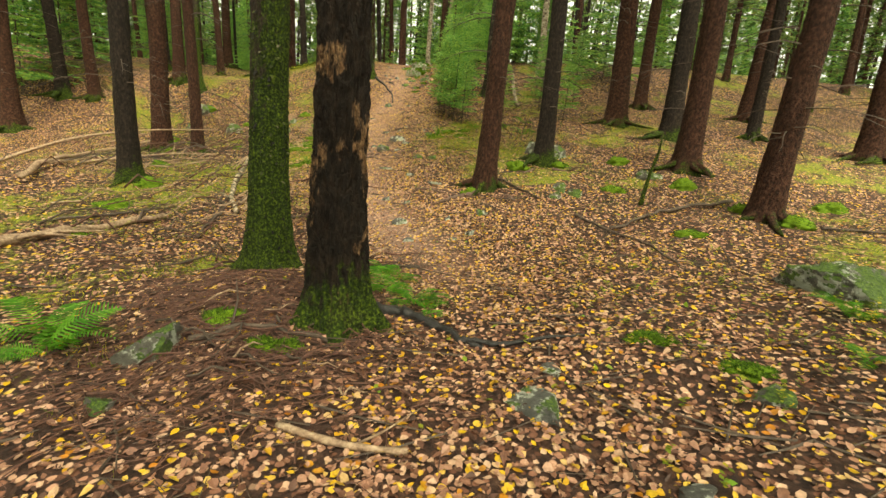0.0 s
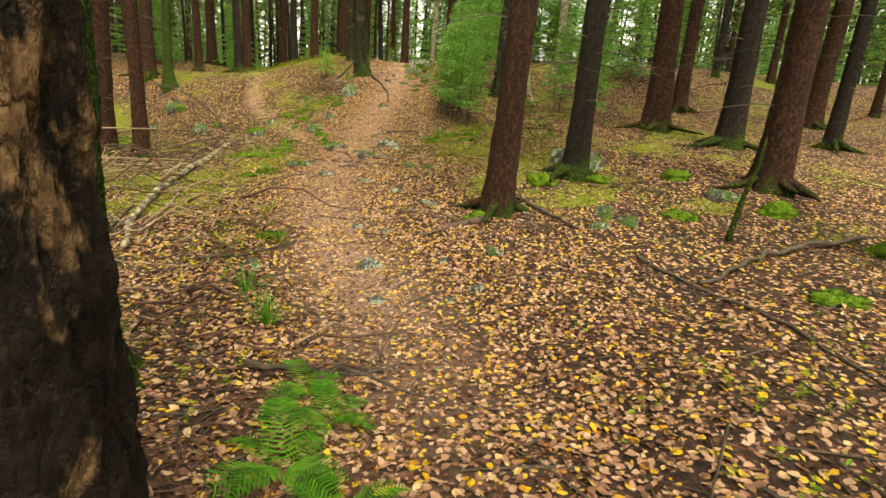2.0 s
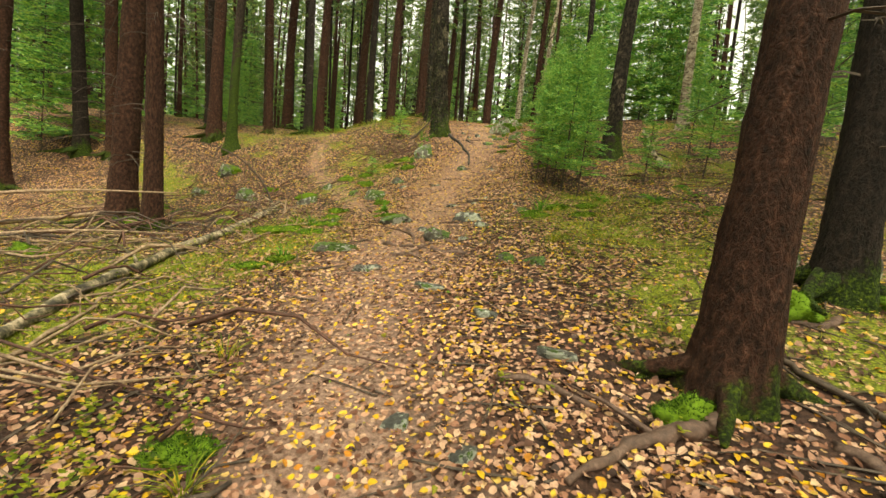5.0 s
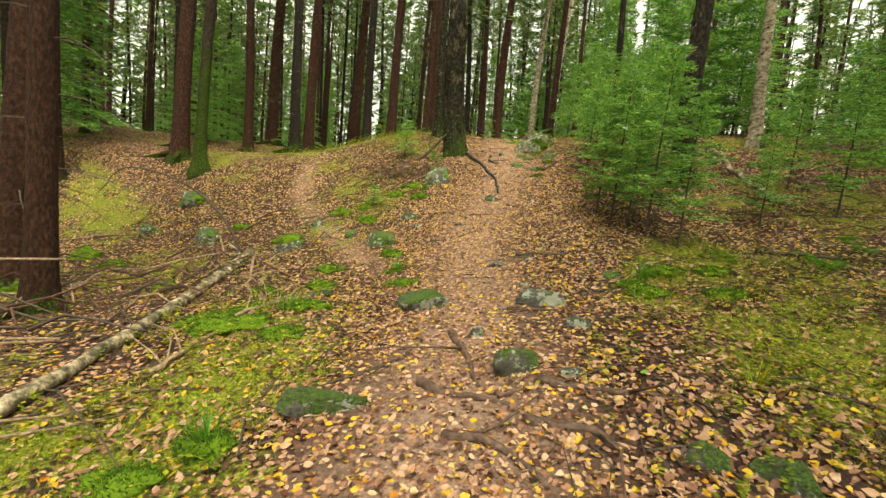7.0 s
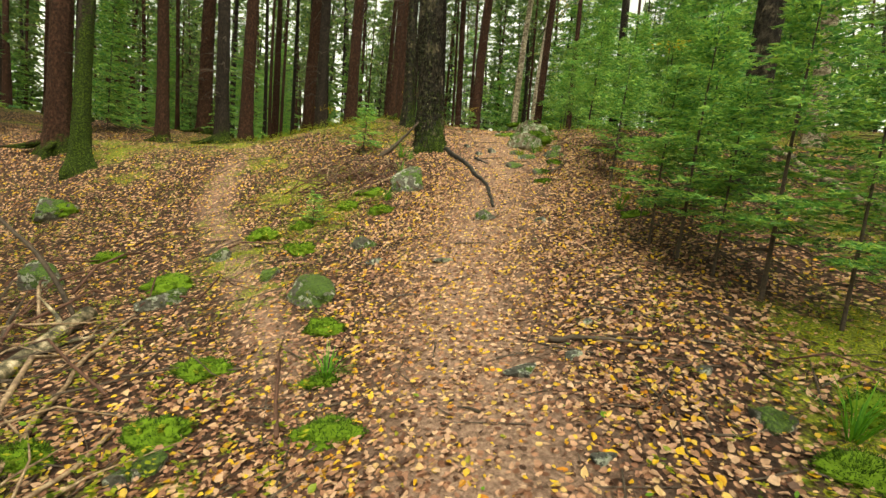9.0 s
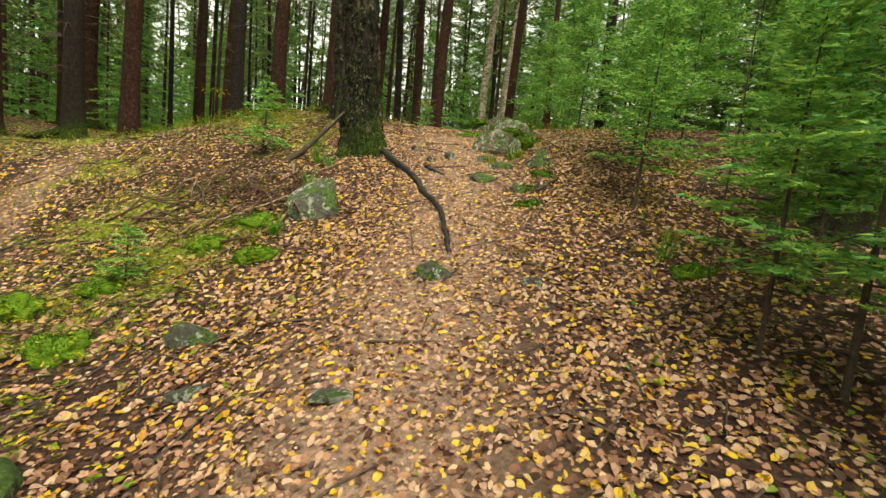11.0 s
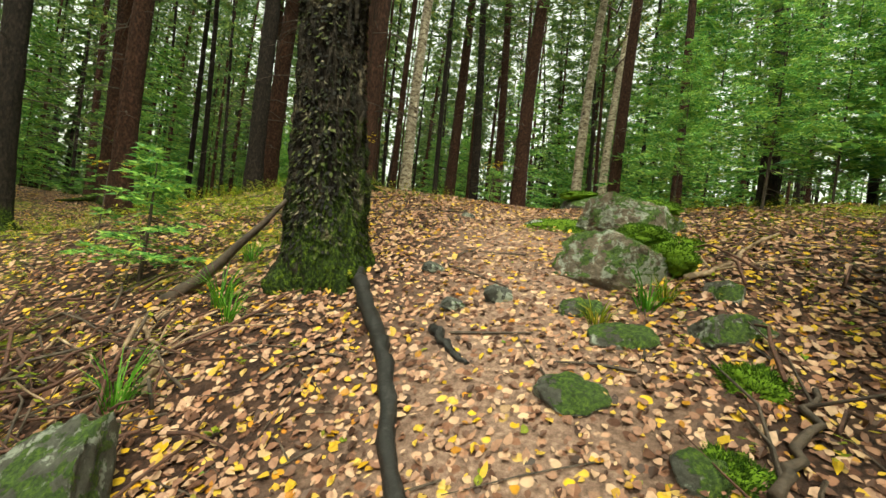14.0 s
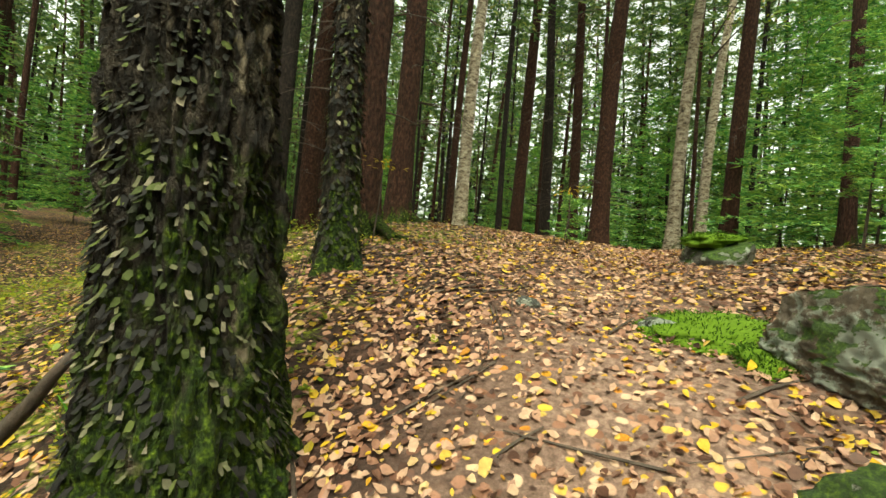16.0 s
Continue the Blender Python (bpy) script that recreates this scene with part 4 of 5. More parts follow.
for s, pts in enumerate(([(-3.06, 5.53), (-3.4, 6.6), (-3.9, 8.0)], [(-1.54, 2.67), (-1.25, 2.9), (-0.71, 2.84)], [(5.3, 6.6), (6.2, 6.4)], [(-1.62, 18.83), (-1.45, 19.1), (-1.31, 19.37)], [(-5.1, 5.7), (-4.6, 6.2), (-4.1, 6.8)], [(-3.3, 6.3), (-3.5, 7.1), (-3.9, 7.6)],
                         [(-1.1, 4.9), (-0.6, 4.95), (-0.2, 5.05)], [(0.9, 8.8), (1.2, 8.3), (1.5, 7.8)], [(-2.3, 6.6), (-1.9, 6.9), (-1.6, 7.3)], [(0.9, 14.2), (1.6, 14.0), (2.2, 13.8)])):
    rod("branch", "dark dead branch on the forest floor", "branch", pts, 0.022, 0.012, M_DARKTWIG, 0.8, 0.03, 7, 4, 50 + s)


heaped, spare = [], []


def brush_heap(cx, cy, sx, sy, count, turn, longest, seed, pale=0.12):
    """A loose heap of dead twigs."""
    q = random.Random(seed)
    for _ in range(count):
        x, y = q.gauss(cx, sx), q.gauss(cy, sy)
        a, l = q.gauss(turn, 0.7), q.uniform(0.3, 1) * longest
        z, r = gz(x, y), q.uniform(0.005, 0.014) * (0.6 + 0.4 * longest)
        pts = [(x + math.cos(a) * l * t + q.uniform(-0.03, 0.03), y + math.sin(a) * l * t + q.uniform(-0.03, 0.03), z + 0.02 + q.uniform(0.02, 0.17) * longest * math.sin(math.pi * min(1, t + 0.15)) + (gz(x + math.cos(a) * l * t, y + math.sin(a) * l * t) - z)) for t in (0, 0.25, 0.5, 0.75, 1)]
        if len(heaped) >= 280:
            spare.append(tube(pts, [r * k for k in (1, 0.9, 0.75, 0.5, 0.25)], 5, 0.2, 1))
            continue
        heaped.append((x, y))
        ob = new("twig", soup("twig", *tube(pts, [r * k for k in (1, 0.9, 0.75, 0.5, 0.25)], 5, 0.2, 1), M_TWIG if q.random() < pale else q.choice((M_DARKTWIG, M_REDTWIG)), True))
        tagged(ob, "dead twig in a loose heap on the moss", "branch", "brush heap")


brush_heap(-4.3, 7.6, 0.9, 1.3, 46, 0.9, 1.7, 5, 0.4)
brush_heap(-4.9, 18.95, 0.45, 0.35, 40, 0.6, 0.8, 6)
brush_heap(-1.15, 2.75, 0.4, 0.3, 34, 0.3, 0.5, 8)
brush_heap(-1.0, 5.0, 0.4, 0.25, 12, 0.1, 0.7, 12)
brush_heap(-6.8, 9.6, 1.2, 1.5, 18, 0.8, 2.2, 9)
brush_heap(-5.6, 12.6, 0.8, 1.3, 30, 0.9, 1.6, 14, 0.3)
brush_heap(-6.2, 13.4, 0.9, 0.9, 22, 2.5, 2.0, 24, 0.4)
brush_heap(-7.6, 11.8, 0.9, 0.9, 20, 0.4, 2.2, 25, 0.4)
brush_heap(-4.7, 18.9, 0.5, 0.4, 40, 2.6, 0.9, 26)
brush_heap(-2.6, 5.6, 0.7, 0.9, 40, 0.7, 1.0, 27, 0.25)
brush_heap(-7.8, 15.0, 1.5, 1.6, 34, 0.6, 1.7, 15)
brush_heap(-5.2, 18.6, 0.7, 0.5, 44, 0.3, 0.9, 16)
brush_heap(-4.2, 18.6, 0.3, 0.4, 18, 1.0, 0.6, 17)
brush_heap(1.3, 15.6, 1.1, 1.0, 26, 0.4, 1.0, 18)
brush_heap(-0.7, 19.2, 0.5, 0.9, 24, 1.2, 0.8, 19)
brush_heap(-1.3, 2.6, 0.5, 0.4, 40, 0.2, 0.5, 20)

tagged(new("twig_heap", soup("twig_heap", *join(spare), M_REDTWIG, True)), "dead reddish-brown twigs heaped on the forest floor", "twigs", kind="stuff")


def arch(label, pts, r, mat):
    v = curve_points(pts, 6, 0.008, 3)
    ob = new("branch", soup("branch", *tube(v, [r * (1 - 0.75 * i / (len(v) - 1)) for i in range(len(v))], 7, 0.2, 2), mat, True))
    return tagged(ob, label, "branch", "fallen wood")


arch("thin dead branch arching out of the ground", [(-6.1, 14.9, gz(-6.1, 14.9) - 0.05), (-6.5, 14.8, 1.2), (-7.2, 14.7, 1.65), (-8.1, 14.6, 1.75), (-8.6, 14.6, 1.3)], 0.025, M_DARKTWIG)
arch("bleached bare branch propped above the moss", [(-9.6, 9.6, gz(-9.6, 9.6) + 0.02), (-8.6, 10.4, gz(-8.6, 10.4) + 0.5), (-7.4, 11.2, gz(-7.4, 11.2) + 0.72), (-6.0, 11.9, gz(-6.0, 11.9) + 0.66)], 0.04, M_TWIG)
arch("bleached bare branch lying beside the log", [(-7.9, 9.8, gz(-7.9, 9.8) + 0.03), (-7.2, 10.15, gz(-7.2, 10.15) + 0.14), (-6.4, 10.75, gz(-6.4, 10.75) + 0.2), (-5.35, 11.33, gz(-5.35, 11.33) + 0.1)], 0.034, M_TWIG)
arch("dead branch leaning on the birch trunk", [(-4.75, 19.75, gz(-4.75, 19.75) - 0.05), (-4.45, 19.82, gz(-4.45, 19.82) + 0.2), (-4.1, 19.93, gz(-4.1, 19.93) + 0.55)], 0.055, M_DARKTWIG)


def stub():
    x, y = 3.15, 7.6
    z = gz(x, y)
    ob = new("stump", soup("stump", *tube([(x, y, z - 0.1), (x, y, z + 0.1), (x + 0.03, y, z + 0.5), (x + 0.1, y, z + 0.85), (x + 0.1, y, z + 1.15)], [0.055, 0.036, 0.027, 0.022, 0.01], 9, 0.3, 4), M_MOSSBARK, True))
    tagged(ob, "broken dead stem with moss at its foot", "stump")


stub()


# ---- ferns, grass, moss, undergrowth ----
def frond(length, seed):
    q = random.Random(seed)
    vs, fs = [], []
    n = 22
    for i in range(n):
        t = (i + 1) / n
        x, z = length * (t - 0.12 * t * t), length * (0.75 * t - 0.8 * t * t)
        w = length * 0.24 * math.sin(math.pi * (0.16 + 0.84 * t)) + 0.006
        for side in (-1, 1):
            k = len(vs)
            c = length / n * 0.24
            dz = -0.2 * w + q.uniform(-0.006, 0.006)
            vs += [(x - c, 0, z), (x + c, 0, z), (x + c + 0.3 * w, side * w * 0.6, z + dz * 0.4), (x + 0.5 * w, side * w, z + dz), (x - c + 0.26 * w, side * w * 0.55, z + dz * 0.4)]
            fs.append((k, k + 1, k + 2, k + 3, k + 4) if side > 0 else (k + 4, k + 3, k + 2, k + 1, k))
    return soup("frond", vs, fs, M_FERN)


FRONDS = [frond(0.34, 1), frond(0.26, 2), frond(0.42, 3)]


def fern(x, y, s=1.0, count=6, seed=0):
    q = random.Random(seed)
    ob = new("fern")
    ob.matrix_basis = pose(x, y, gz(x, y))
    for i in range(count):
        f = part("frond", q.choice(FRONDS), ob)
        f.matrix_basis = pose(0, 0, -0.01, q.uniform(-20, 20), q.uniform(-28, 8), 360 * i / count + q.uniform(-25, 25)) @ Matrix.Scale(s * q.uniform(0.75, 1.1), 4)
    return tagged(ob, "bright green fern with feathered fronds", "fern", "ferns")


for i, (x, y, s) in enumerate(((-0.5, 4.05, 1.35), (-0.62, 4.75, 1.0), (-0.22, 3.8, 1.3), (-0.08, 3.62, 0.7), (-0.42, 4.45, 1.0), (-2.4, 2.55, 1.2), (-2.6, 2.75, 1.1), (3.2, 3.4, 0.9), (2.75, 2.7, 0.8), (1.3, 13.6, 1.2), (1.8, 13.0, 1.2), (0.5, 14.0, 0.9), (2.0, 14.2, 1.2))):
    fern(x, y, s, 7, i)


def tuft(x, y, seed, count=46, tall=0.22, mat=M_SHRUB):
    q = random.Random(seed)
    vs, fs = [], []
    for _ in range(count):
        a, l, o = q.uniform(0, 6.28), tall * q.uniform(0.5, 1.2), q.uniform(0, 0.05)
        ca, sa = math.cos(a), math.sin(a)
        b = q.uniform(0.25, 1.0)
        k = len(vs)
        for t, w in ((0, 0.004), (0.5, 0.0035), (0.85, 0.0025), (1.0, 0.0006)):
            ox, oz = o + l * b * t ** 1.6, l * (t - 0.55 * b * t * t)
            vs += [(ca * ox - sa * w, sa * ox + ca * w, oz), (ca * ox + sa * w, sa * ox - ca * w, oz)]
        fs += [(k, k + 1, k + 3, k + 2), (k + 2, k + 3, k + 5, k + 4), (k + 4, k + 5, k + 7, k + 6)]
    ob = new("grass_tuft", soup("grass_tuft", vs, fs, mat))
    ob.matrix_basis = pose(x, y, gz(x, y) - 0.01)
    return tagged(ob, "tuft of thin green grass among the leaves", "grass", "grass tufts")


for i, (x, y) in enumerate(((-4.2, 17.9), (-4.05, 18.0), (-0.75, 17.5), (-0.6, 17.8), (-4.1, 19.55), (-4.3, 19.7), (-2.1, 19.72), (-1.85, 19.9), (-1.6, 6.1), (-1.75, 7.2), (-3.2, 10.3), (-0.5, 13.4), (-0.3, 11.2), (-3.3, 13.9), (-4.1, 18.9), (-1.75, 20.0), (-4.5, 20.2), (-1.2, 5.6), (-2.3, 8.2), (-3.9, 12.3))):
    tuft(x, y, i, 50 if i % 2 else 34, 0.18 + 0.08 * (i % 3), M_SHRUB if i % 3 == 0 else M_FERN)


def cushion(x, y, w, h, seed, up=0.0):
    """A moss cushion: a low dome bristling with tiny shoots."""
    q = random.Random(seed)
    bm = bmesh.new()
    bmesh.ops.create_icosphere(bm, subdivisions=4, radius=1)
    for v in bm.verts:
        p = v.co
        n = 1 + 0.4 * noise.noise(p * 1.2 + Vector((seed, 0, 0))) + 0.35 * noise.noise(p * 3 + Vector((0, seed, 0))) + 0.15 * noise.noise(p * 9)
        v.co = (p.x * w * n / 2, p.y * w * n / 2 * 0.8, p.z * h * n)
    vs = [tuple(v.co) for v in bm.verts]
    fs = [tuple(v.index for v in f.verts) for f in bm.faces]
    normals = [v.normal.copy() for v in bm.verts]
    tops = [v.co.copy() for v in bm.verts]
    bm.free()
    for _ in range(4200):
        i = q.randrange(len(tops))
        c, d = tops[i], (normals[i] + Vector((q.gauss(0, 0.5), q.gauss(0, 0.5), q.gauss(0.3, 0.3)))).normalized()
        c = c + Vector((q.gauss(0, 1), q.gauss(0, 1), 0)) * w * 0.03
        if c.z < -0.01:
            continue
        s = d.cross(Vector((q.gauss(0, 1), q.gauss(0, 1), q.gauss(0, 1)))).normalized() * 0.003
        k = len(vs)
        vs += [tuple(c + s), tuple(c - s), tuple(c + d * q.uniform(0.008, 0.024))]
        fs.append((k, k + 1, k + 2))
    ob = new("moss_cushion", soup("moss_cushion", vs, fs, M_MOSS, True))
    sx, sy = (gz(x + 0.15, y) - gz(x - 0.15, y)) / 0.3, (gz(x, y + 0.15) - gz(x, y - 0.15)) / 0.3
    ob.matrix_basis = pose(x, y, gz(x, y) - 0.01 + up, math.degrees(math.atan(sy)), -math.degrees(math.atan(sx)), 0)
    return tagged(ob, "soft cushion of bright green moss", "moss", "moss cushions")


for i, (x, y, w, h) in enumerate(((-1.9, 7.38, 0.3, 0.05), (1.95, 2.6, 0.3, 0.04), (1.5, 3.0, 0.3, 0.03), (-4.33, 12.37, 0.4, 0.07), (-4.03, 17.62, 0.34, 0.07), (-4.6, 17.9, 0.4, 0.07), (-1.5, 19.4, 0.25, 0.05), (-1.55, 20.9, 0.45, 0.05),
                                 (-2.45, 21.6, 0.6, 0.05), (-2.2, 21.3, 0.35, 0.04), (-0.6, 17.3, 0.3, 0.05), (-3.05, 13.33, 0.34, 0.06), (-3.19, 10.26, 0.3, 0.05), (-3.3, 13.85, 0.25, 0.05), (-1.1, 2.72, 0.2, 0.06), (-1.5, 3.0, 0.3, 0.05), (-0.95, 2.75, 0.2, 0.04))):
    cushion(x, y, w, h, i)
for i, (x, y, w, h) in enumerate(((1.3, 9.4, 0.4, 0.14), (2.2, 9.6, 0.35, 0.1), (0.35, 8.15, 0.3, 0.12), (4.2, 8.5, 0.4, 0.15), (5.0, 6.6, 0.4, 0.15), (-4.1, 11.9, 0.5, 0.06), (-3.6, 11.7, 0.35, 0.06), (-4.5, 12.0, 0.5, 0.06), (-3.75, 12.5, 0.4, 0.08), (-3.4, 10.0, 0.4, 0.06), (-4.2, 14.0, 0.35, 0.08), (-0.55, 12.9, 0.35, 0.06), (-0.2, 13.6, 0.4, 0.06), (-4.4, 18.3, 0.4, 0.07), (4.6, 7.3, 0.35, 0.12), (-5.2, 7.9, 0.4, 0.15), (-8.0, 13.0, 0.5, 0.15),
                                 (-9.0, 14.8, 0.5, 0.15), (-6.3, 10.0, 0.4, 0.12), (6.2, 7.6, 0.5, 0.1), (3.4, 9.8, 0.4, 0.12), (-4.5, 5.3, 0.5, 0.06), (-4.9, 6.6, 0.5, 0.08), (-5.4, 16.9, 0.4, 0.1), (-3.6, 14.6, 0.3, 0.08))):
    cushion(x, y, w, h, 20 + i)


for i, (x, y, w, h) in enumerate(((-5.8, 15.64, 0.5, 0.12), (-9.3, 17.64, 0.6, 0.15), (-4.02, 13.3, 0.35, 0.08), (-4.57, 13.03, 0.3, 0.07), (-4.25, 11.75, 0.5, 0.08), (-7.2, 16.4, 0.4, 0.1), (-6.2, 13.4, 0.35, 0.08), (-8.0, 14.4, 0.4, 0.1),
                                 (-5.0, 17.2, 0.3, 0.08), (-4.7, 16.5, 0.35, 0.08), (-1.7, 18.95, 0.2, 0.04), (-1.72, 18.6, 0.24, 0.04), (-0.62, 13.17, 0.3, 0.05), (0.24, 13.58, 0.35, 0.06), (0.1, 12.84, 0.4, 0.06), (2.9, 8.3, 0.4, 0.08), (3.3, 6.2, 0.4, 0.06))):
    cushion(x, y, w, h, 80 + i)
# moss on the boulders at the crest
cushion(-1.84, 20.44, 0.28, 0.05, 61, 0.22)
cushion(-1.68, 20.3, 0.26, 0.08, 62, 0.12)
cushion(-1.66, 21.28, 0.36, 0.05, 64, 0.2)
cushion(-2.25, 23.3, 0.4, 0.06, 67, 0.2)


def undergrowth():
    """Low bilberry shoots and green seedlings off the path."""
    q = random.Random(17)
    vs, fs = [], []
    spots = [(0.3, 12.6, 1.0, 1.7, 900), (1.4, 12.6, 0.9, 1.2, 520), (-6.2, 14.2, 0.9, 1.4, 260), (-8.5, 17.2, 1.4, 1.2, 420), (-4.9, 17.4, 0.5, 0.9, 220), (-4.4, 12.4, 0.4, 0.8, 160), (-6.4, 21.8, 1.0, 0.9, 420), (-8.8, 22.6, 1.4, 1.2, 500), (-2.2, 7.3, 0.35, 0.6, 90), (2.6, 4.2, 1.0, 1.2, 160), (-0.1, 11.2, 0.5, 0.7, 120), (-3.6, 10.3, 0.5, 1.4, 170), (-5.2, 17.9, 0.8, 0.8, 150), (-6.6, 18.9, 1.2, 0.8, 150), (-5.6, 20.6, 0.8, 0.6, 160), (-9.5, 18.0, 2.0, 1.5, 170),
             (-0.3, 4.3, 0.35, 0.5, 60), (-0.5, 17.4, 0.4, 1.0, 140), (0.0, 19.3, 0.7, 1.0, 150), (-6.0, 23.0, 1.5, 1.0, 200), (-1.3, 21.6, 0.6, 0.9, 130), (6.5, 10.5, 2.5, 2.0, 150), (-8.5, 10.5, 2.0, 2.0, 250), (-4.6, 5.5, 0.9, 1.1, 160), (-9.5, 14.5, 2.0, 2.0, 250), (3.4, 9.0, 2.2, 2.2, 150), (2.2, 3.0, 0.8, 0.8, 60), (-1.7, 7.0, 0.5, 0.8, 60), (-3.8, 13.0, 0.7, 1.5, 150), (-4.4, 17.6, 0.6, 0.9, 120), (-5.5, 21.3, 1.0, 0.8, 200), (-1.0, 20.6, 0.5, 1.0, 120)]
    for cx, cy, sx, sy, n in spots:
        for _ in range(n):
            x, y = q.gauss(cx, sx), q.gauss(cy, sy)
            if abs(x - path_x(y)) < 0.75:
                continue
            z, h = gz(x, y), q.uniform(0.05, 0.2)
            lx, ly = q.gauss(0, 0.04), q.gauss(0, 0.04)
            for j in range(9):
                t = q.uniform(0.3, 1)
                c = Vector((x + lx * t, y + ly * t, z + h * t))
                a = q.uniform(0, 6.28)
                d = Vector((math.cos(a), math.sin(a), q.uniform(-0.2, 0.5))) * q.uniform(0.018, 0.042)
                s = d.cross(Vector((0, 0, 1))).normalized() * d.length * 0.34
                k = len(vs)
                vs += [tuple(c), tuple(c + d * 0.5 + s), tuple(c + d), tuple(c + d * 0.5 - s)]
                fs.append((k, k + 1, k + 2, k + 3))
    tagged(new("undergrowth", soup("undergrowth", vs, fs, M_SHRUB)), "low yellow-green bilberry and moss undergrowth", "undergrowth", kind="stuff")


undergrowth()


def moss_shoots():
    """Tiny upright moss and grass shoots where the floor is green."""
    n_all = 330000
    y = rng.uniform(0.5, 24.0, n_all)
    x = path_x(y) + rng.normal(0, 4.0, n_all)
    m = moss_level(x, y) + 0.4 * np.sin(4.3 * x + 3 * np.sin(2.6 * y)) * np.sin(3.7 * y + 2 * np.sin(1.9 * x))
    keep = m > 0.56 + 0.35 * rng.random(n_all)
    x, y = x[keep], y[keep]
    n = len(x)
    z, a, h = ground_z(x, y), rng.uniform(0, 6.283, n), rng.uniform(0.012, 0.045, n)
    lx, ly, w = rng.normal(0, 0.4, n) * h, rng.normal(0, 0.4, n) * h, rng.uniform(0.003, 0.007, n)
    v = np.empty((n, 3, 3))
    for k, (p, q, t) in enumerate(((1, 0, 0), (-1, 0, 0), (0, 1, 1))):
        v[:, k, 0], v[:, k, 1], v[:, k, 2] = x + p * w * np.cos(a) + q * lx, y + p * w * np.sin(a) + q * ly, z - 0.004 + t * h
    tagged(new("moss_shoots", soup("moss_shoots", v.reshape(-1, 3), np.arange(n * 3).reshape(-1, 3), M_SHRUB)), "short green moss shoots on the forest floor", "moss", kind="stuff")


moss_shoots()


def yellow_sprig(x, y, z, seed):
    q = random.Random(seed)
    stem = new("rowan_sapling")
    stem.matrix_basis = pose(x, y, gz(x, y))
    h = z - gz(x, y)
    part("stem", soup("stem", *tube([(0, 0, -0.05), (0.02, 0, h * 0.5), (0, 0.02, h)], [0.008, 0.006, 0.003], 5), M_DARKTWIG), stem)
    vs, fs = [], []
    for _ in range(26):
        a, o = q.uniform(0, 6.28), q.uniform(0.02, 0.22)
        c = Vector((math.cos(a) * o, math.sin(a) * o, h + q.uniform(-0.06, 0.03)))
        d = Vector((math.cos(a), math.sin(a), q.uniform(-0.5, 0.2))) * 0.055
        s = d.cross(Vector((0, 0, 1))).normalized() * 0.014
        k = len(vs)
        vs += [tuple(c), tuple(c + d * 0.5 + s), tuple(c + d), tuple(c + d * 0.5 - s)]
        fs.append((k, k + 1, k + 2, k + 3))
    part("leaves", soup("leaves", vs, fs, M_YELLOW), stem)
    tagged(stem, "thin rowan sapling with yellow autumn leaves", "sapling", "rowan saplings")


yellow_sprig(-6.1, 20.3, gz(-6.1, 20.3) + 0.75, 1)
yellow_sprig(-0.55, 17.2, 4.45, 2)
yellow_sprig(-4.9, 22.6, gz(-4.9, 22.6) + 0.7, 3)
yellow_sprig(-3.5, 24.0, gz(-3.5, 24.0) + 0.6, 4)


# ---- loose litter ----
def scatter_sticks():
    q = random.Random(23)
    pieces = []
    for _ in range(4500):
        y = q.uniform(0.5, 26)
        x = path_x(y) + q.gauss(-0.4, 4.2)
        if abs(x - path_x(y)) < 0.6 and q.random() < 0.7:
            continue
        a, l = q.uniform(0, 6.28), q.uniform(0.06, 0.6)
        r = q.uniform(0.002, 0.009)
        pts = []
        for t in (-0.5, 0, 0.5):
            px, py = x + math.cos(a) * l * t, y + math.sin(a) * l * t + q.uniform(-0.015, 0.015)
            pts.append((px, py, gz(px, py) + r + 0.006))
        pieces.append(tube(pts, [r, r * 0.9, r * 0.5], 4))
    tagged(new("twig_litter", soup("twig_litter", *join(pieces), M_DARKTWIG)), "small dead twigs strewn over the leaf litter", "twigs", kind="stuff")


scatter_sticks()


def mound_twigs():
    """Fine reddish twigs and needles shed on the mound between the first birches."""
    q = random.Random(29)
    pieces = []
    for _ in range(2600):
        x, y = q.gauss(-1.35, 0.62), q.gauss(3.0, 0.6)
        if math.hypot(x + 0.74, y - 3.16) < 0.24:
            continue
        a, l, r = q.gauss(0.5, 0.9), q.uniform(0.05, 0.3), q.uniform(0.0015, 0.005)
        pts = []
        for t in (-0.5, 0, 0.5):
            px, py = x + math.cos(a) * l * t, y + math.sin(a) * l * t + q.uniform(-0.012, 0.012)
            pts.append((px, py, gz(px, py) + r + q.uniform(0.004, 0.03)))
        pieces.append(tube(pts, [r, r * 0.9, r * 0.5], 4))
    tagged(new("mound_twigs", soup("mound_twigs", *join(pieces), M_REDTWIG)), "fine reddish-brown twigs shed on a mossy mound", "twigs", kind="stuff")


mound_twigs()


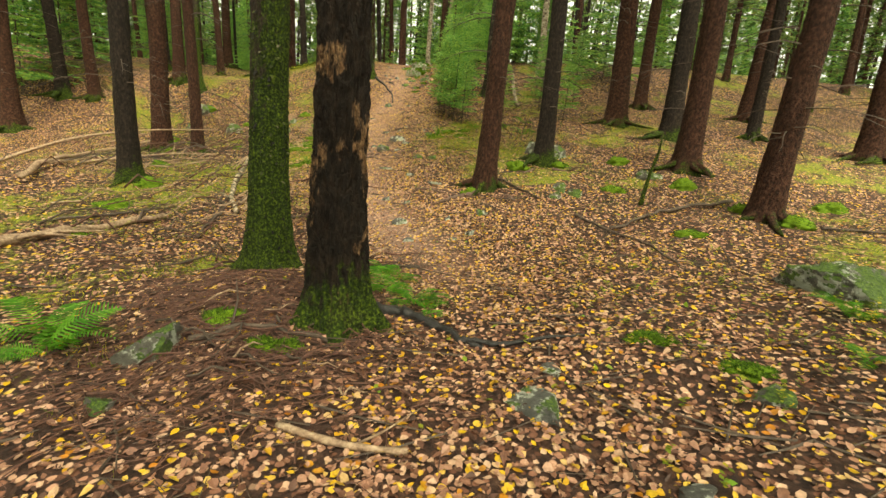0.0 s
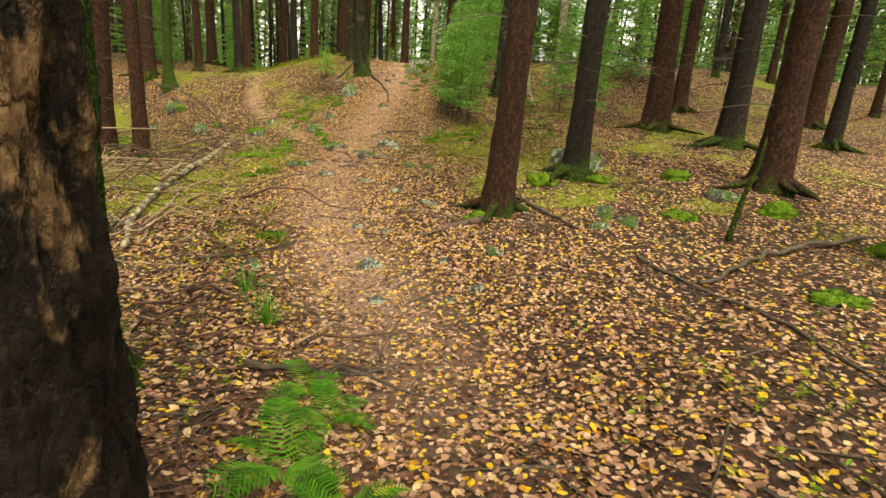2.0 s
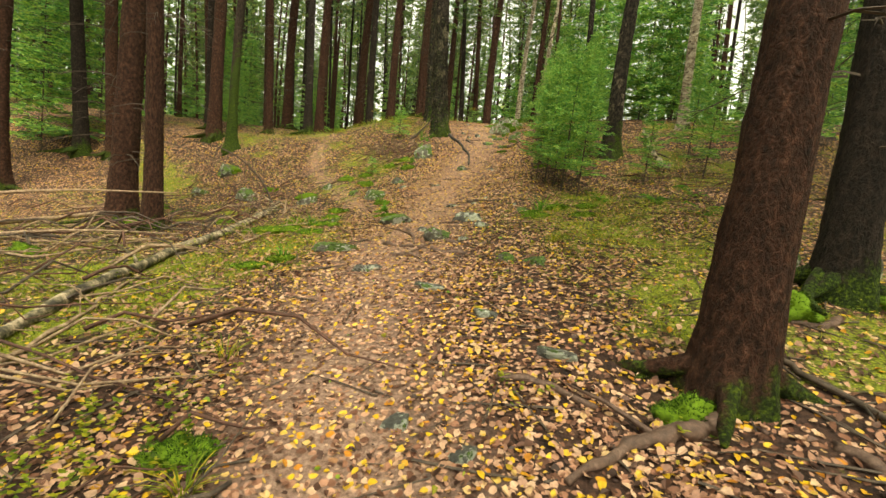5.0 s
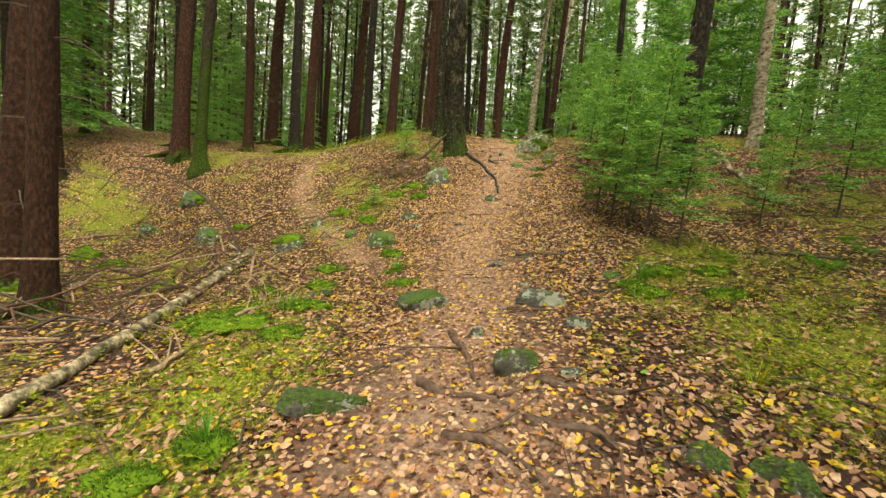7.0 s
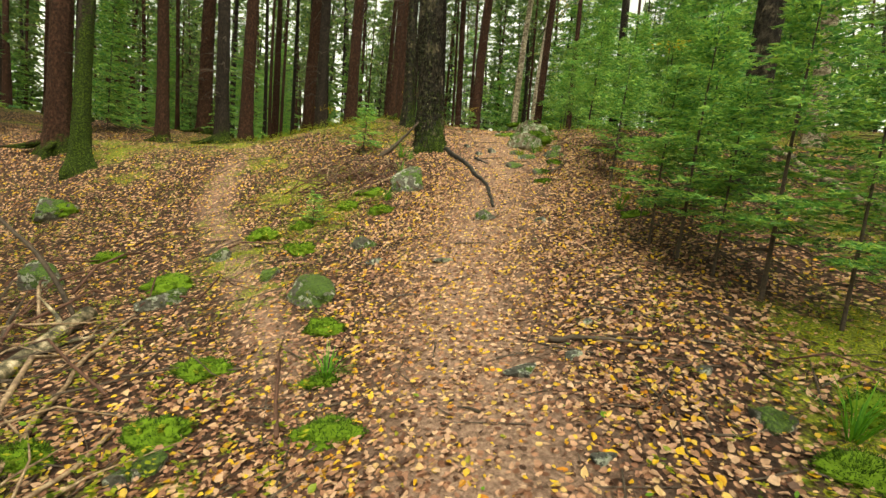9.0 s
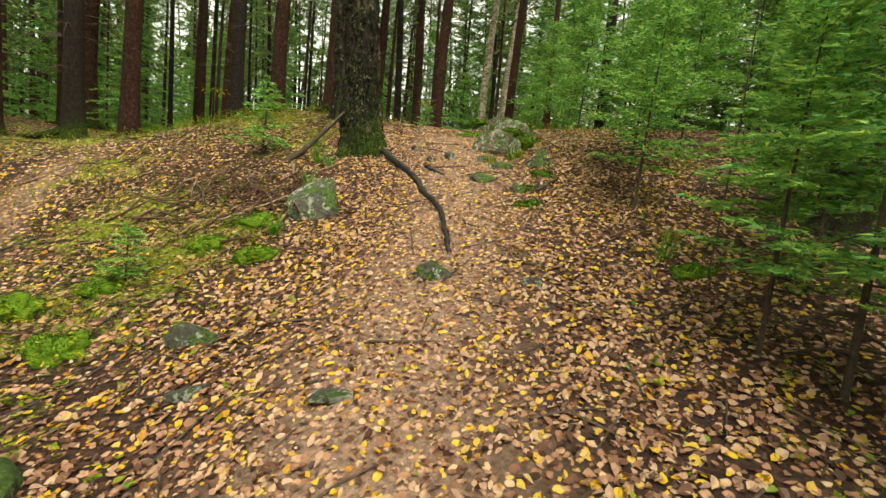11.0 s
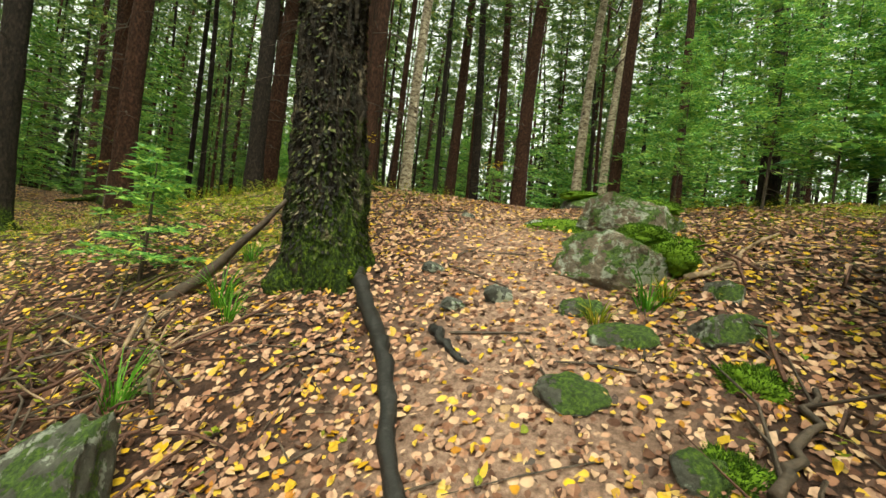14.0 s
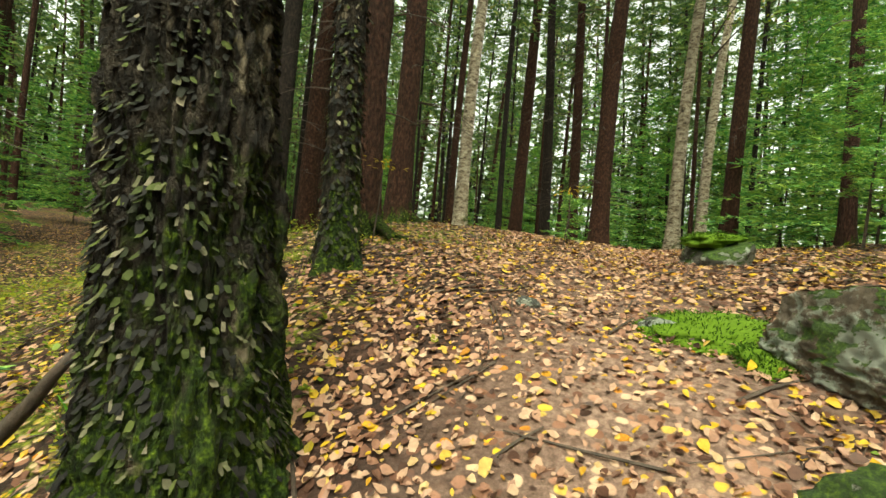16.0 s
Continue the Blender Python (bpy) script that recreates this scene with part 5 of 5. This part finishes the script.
def scatter_leaves():
    """Fallen birch leaves: small bent lozenges lying at all angles, thickest near the path."""
    n_all = 430000
    y = rng.uniform(-0.5, 27.0, n_all)
    x = path_x(y) + np.where(rng.random(n_all) < 0.5, rng.normal(0, 1.5, n_all), rng.uniform(-12, 9, n_all))
    keep = rng.random(n_all) > 0.3 * moss_level(x, y)
    keep &= rng.random(n_all) < np.clip(0.45 + 0.09 * y, 0.45, 1)
    clump = 0.5 + 0.5 * np.sin(3.1 * x + 2 * np.sin(2.3 * y)) * np.sin(2.9 * y + 1.7 * np.sin(1.9 * x))
    wide = 0.5 + 0.5 * np.sin(1.3 * x + 1.5 * np.sin(0.9 * y)) * np.sin(1.1 * y + 0.6)
    keep &= rng.random(n_all) < (0.4 + 0.6 * clump) * (0.62 + 0.38 * wide)
    keep &= rng.random(n_all) > 0.5 * trodden(x, y)
    keep &= rng.random(n_all) > 0.85 * np.exp(-((x + 1.1) ** 2 / 1.1 + (y - 2.9) ** 2 / 0.9))
    x, y = x[keep], y[keep]
    n = len(x)
    z = ground_z(x, y) + rng.uniform(0.002, 0.02, n)
    e = 0.03
    gx, gy = (ground_z(x + e, y) - ground_z(x - e, y)) / (2 * e), (ground_z(x, y + e) - ground_z(x, y - e)) / (2 * e)
    a = rng.uniform(0, 6.283, n)
    s = (0.0095 + 0.0175 * rng.random(n) ** 1.4) * (1 - 0.2 * trodden(x, y))
    w = s * rng.uniform(0.65, 0.95, n)
    tx, ty = gx + rng.normal(0, 0.28, n), gy + rng.normal(0, 0.28, n)
    curl = rng.uniform(-0.3, 0.6, n) * s
    shape = ((-1.0, 0.0, 0.3), (-0.45, 0.85, 1.0), (0.25, 0.8, 0.8), (1.15, 0.0, 0.4), (0.25, -0.8, 0.8), (-0.45, -0.85, 1.0))
    v = np.empty((n, 6, 3))
    for k, (u, t, c) in enumerate(shape):
        px, py = u * s * np.cos(a) - t * w * np.sin(a), u * s * np.sin(a) + t * w * np.cos(a)
        v[:, k, 0], v[:, k, 1], v[:, k, 2] = x + px, y + py, z + tx * px + ty * py + c * curl * abs(t)
    i = np.arange(n)[:, None] * 6
    f = np.concatenate([i + np.array([[0, 1, 2, 3]]), i + np.array([[0, 3, 4, 5]])])
    tagged(new("leaf_litter", soup("leaf_litter", v.reshape(-1, 3), f, M_LITTER)), "fallen yellow and brown birch leaves on the ground", "leaves", kind="stuff")


scatter_leaves()
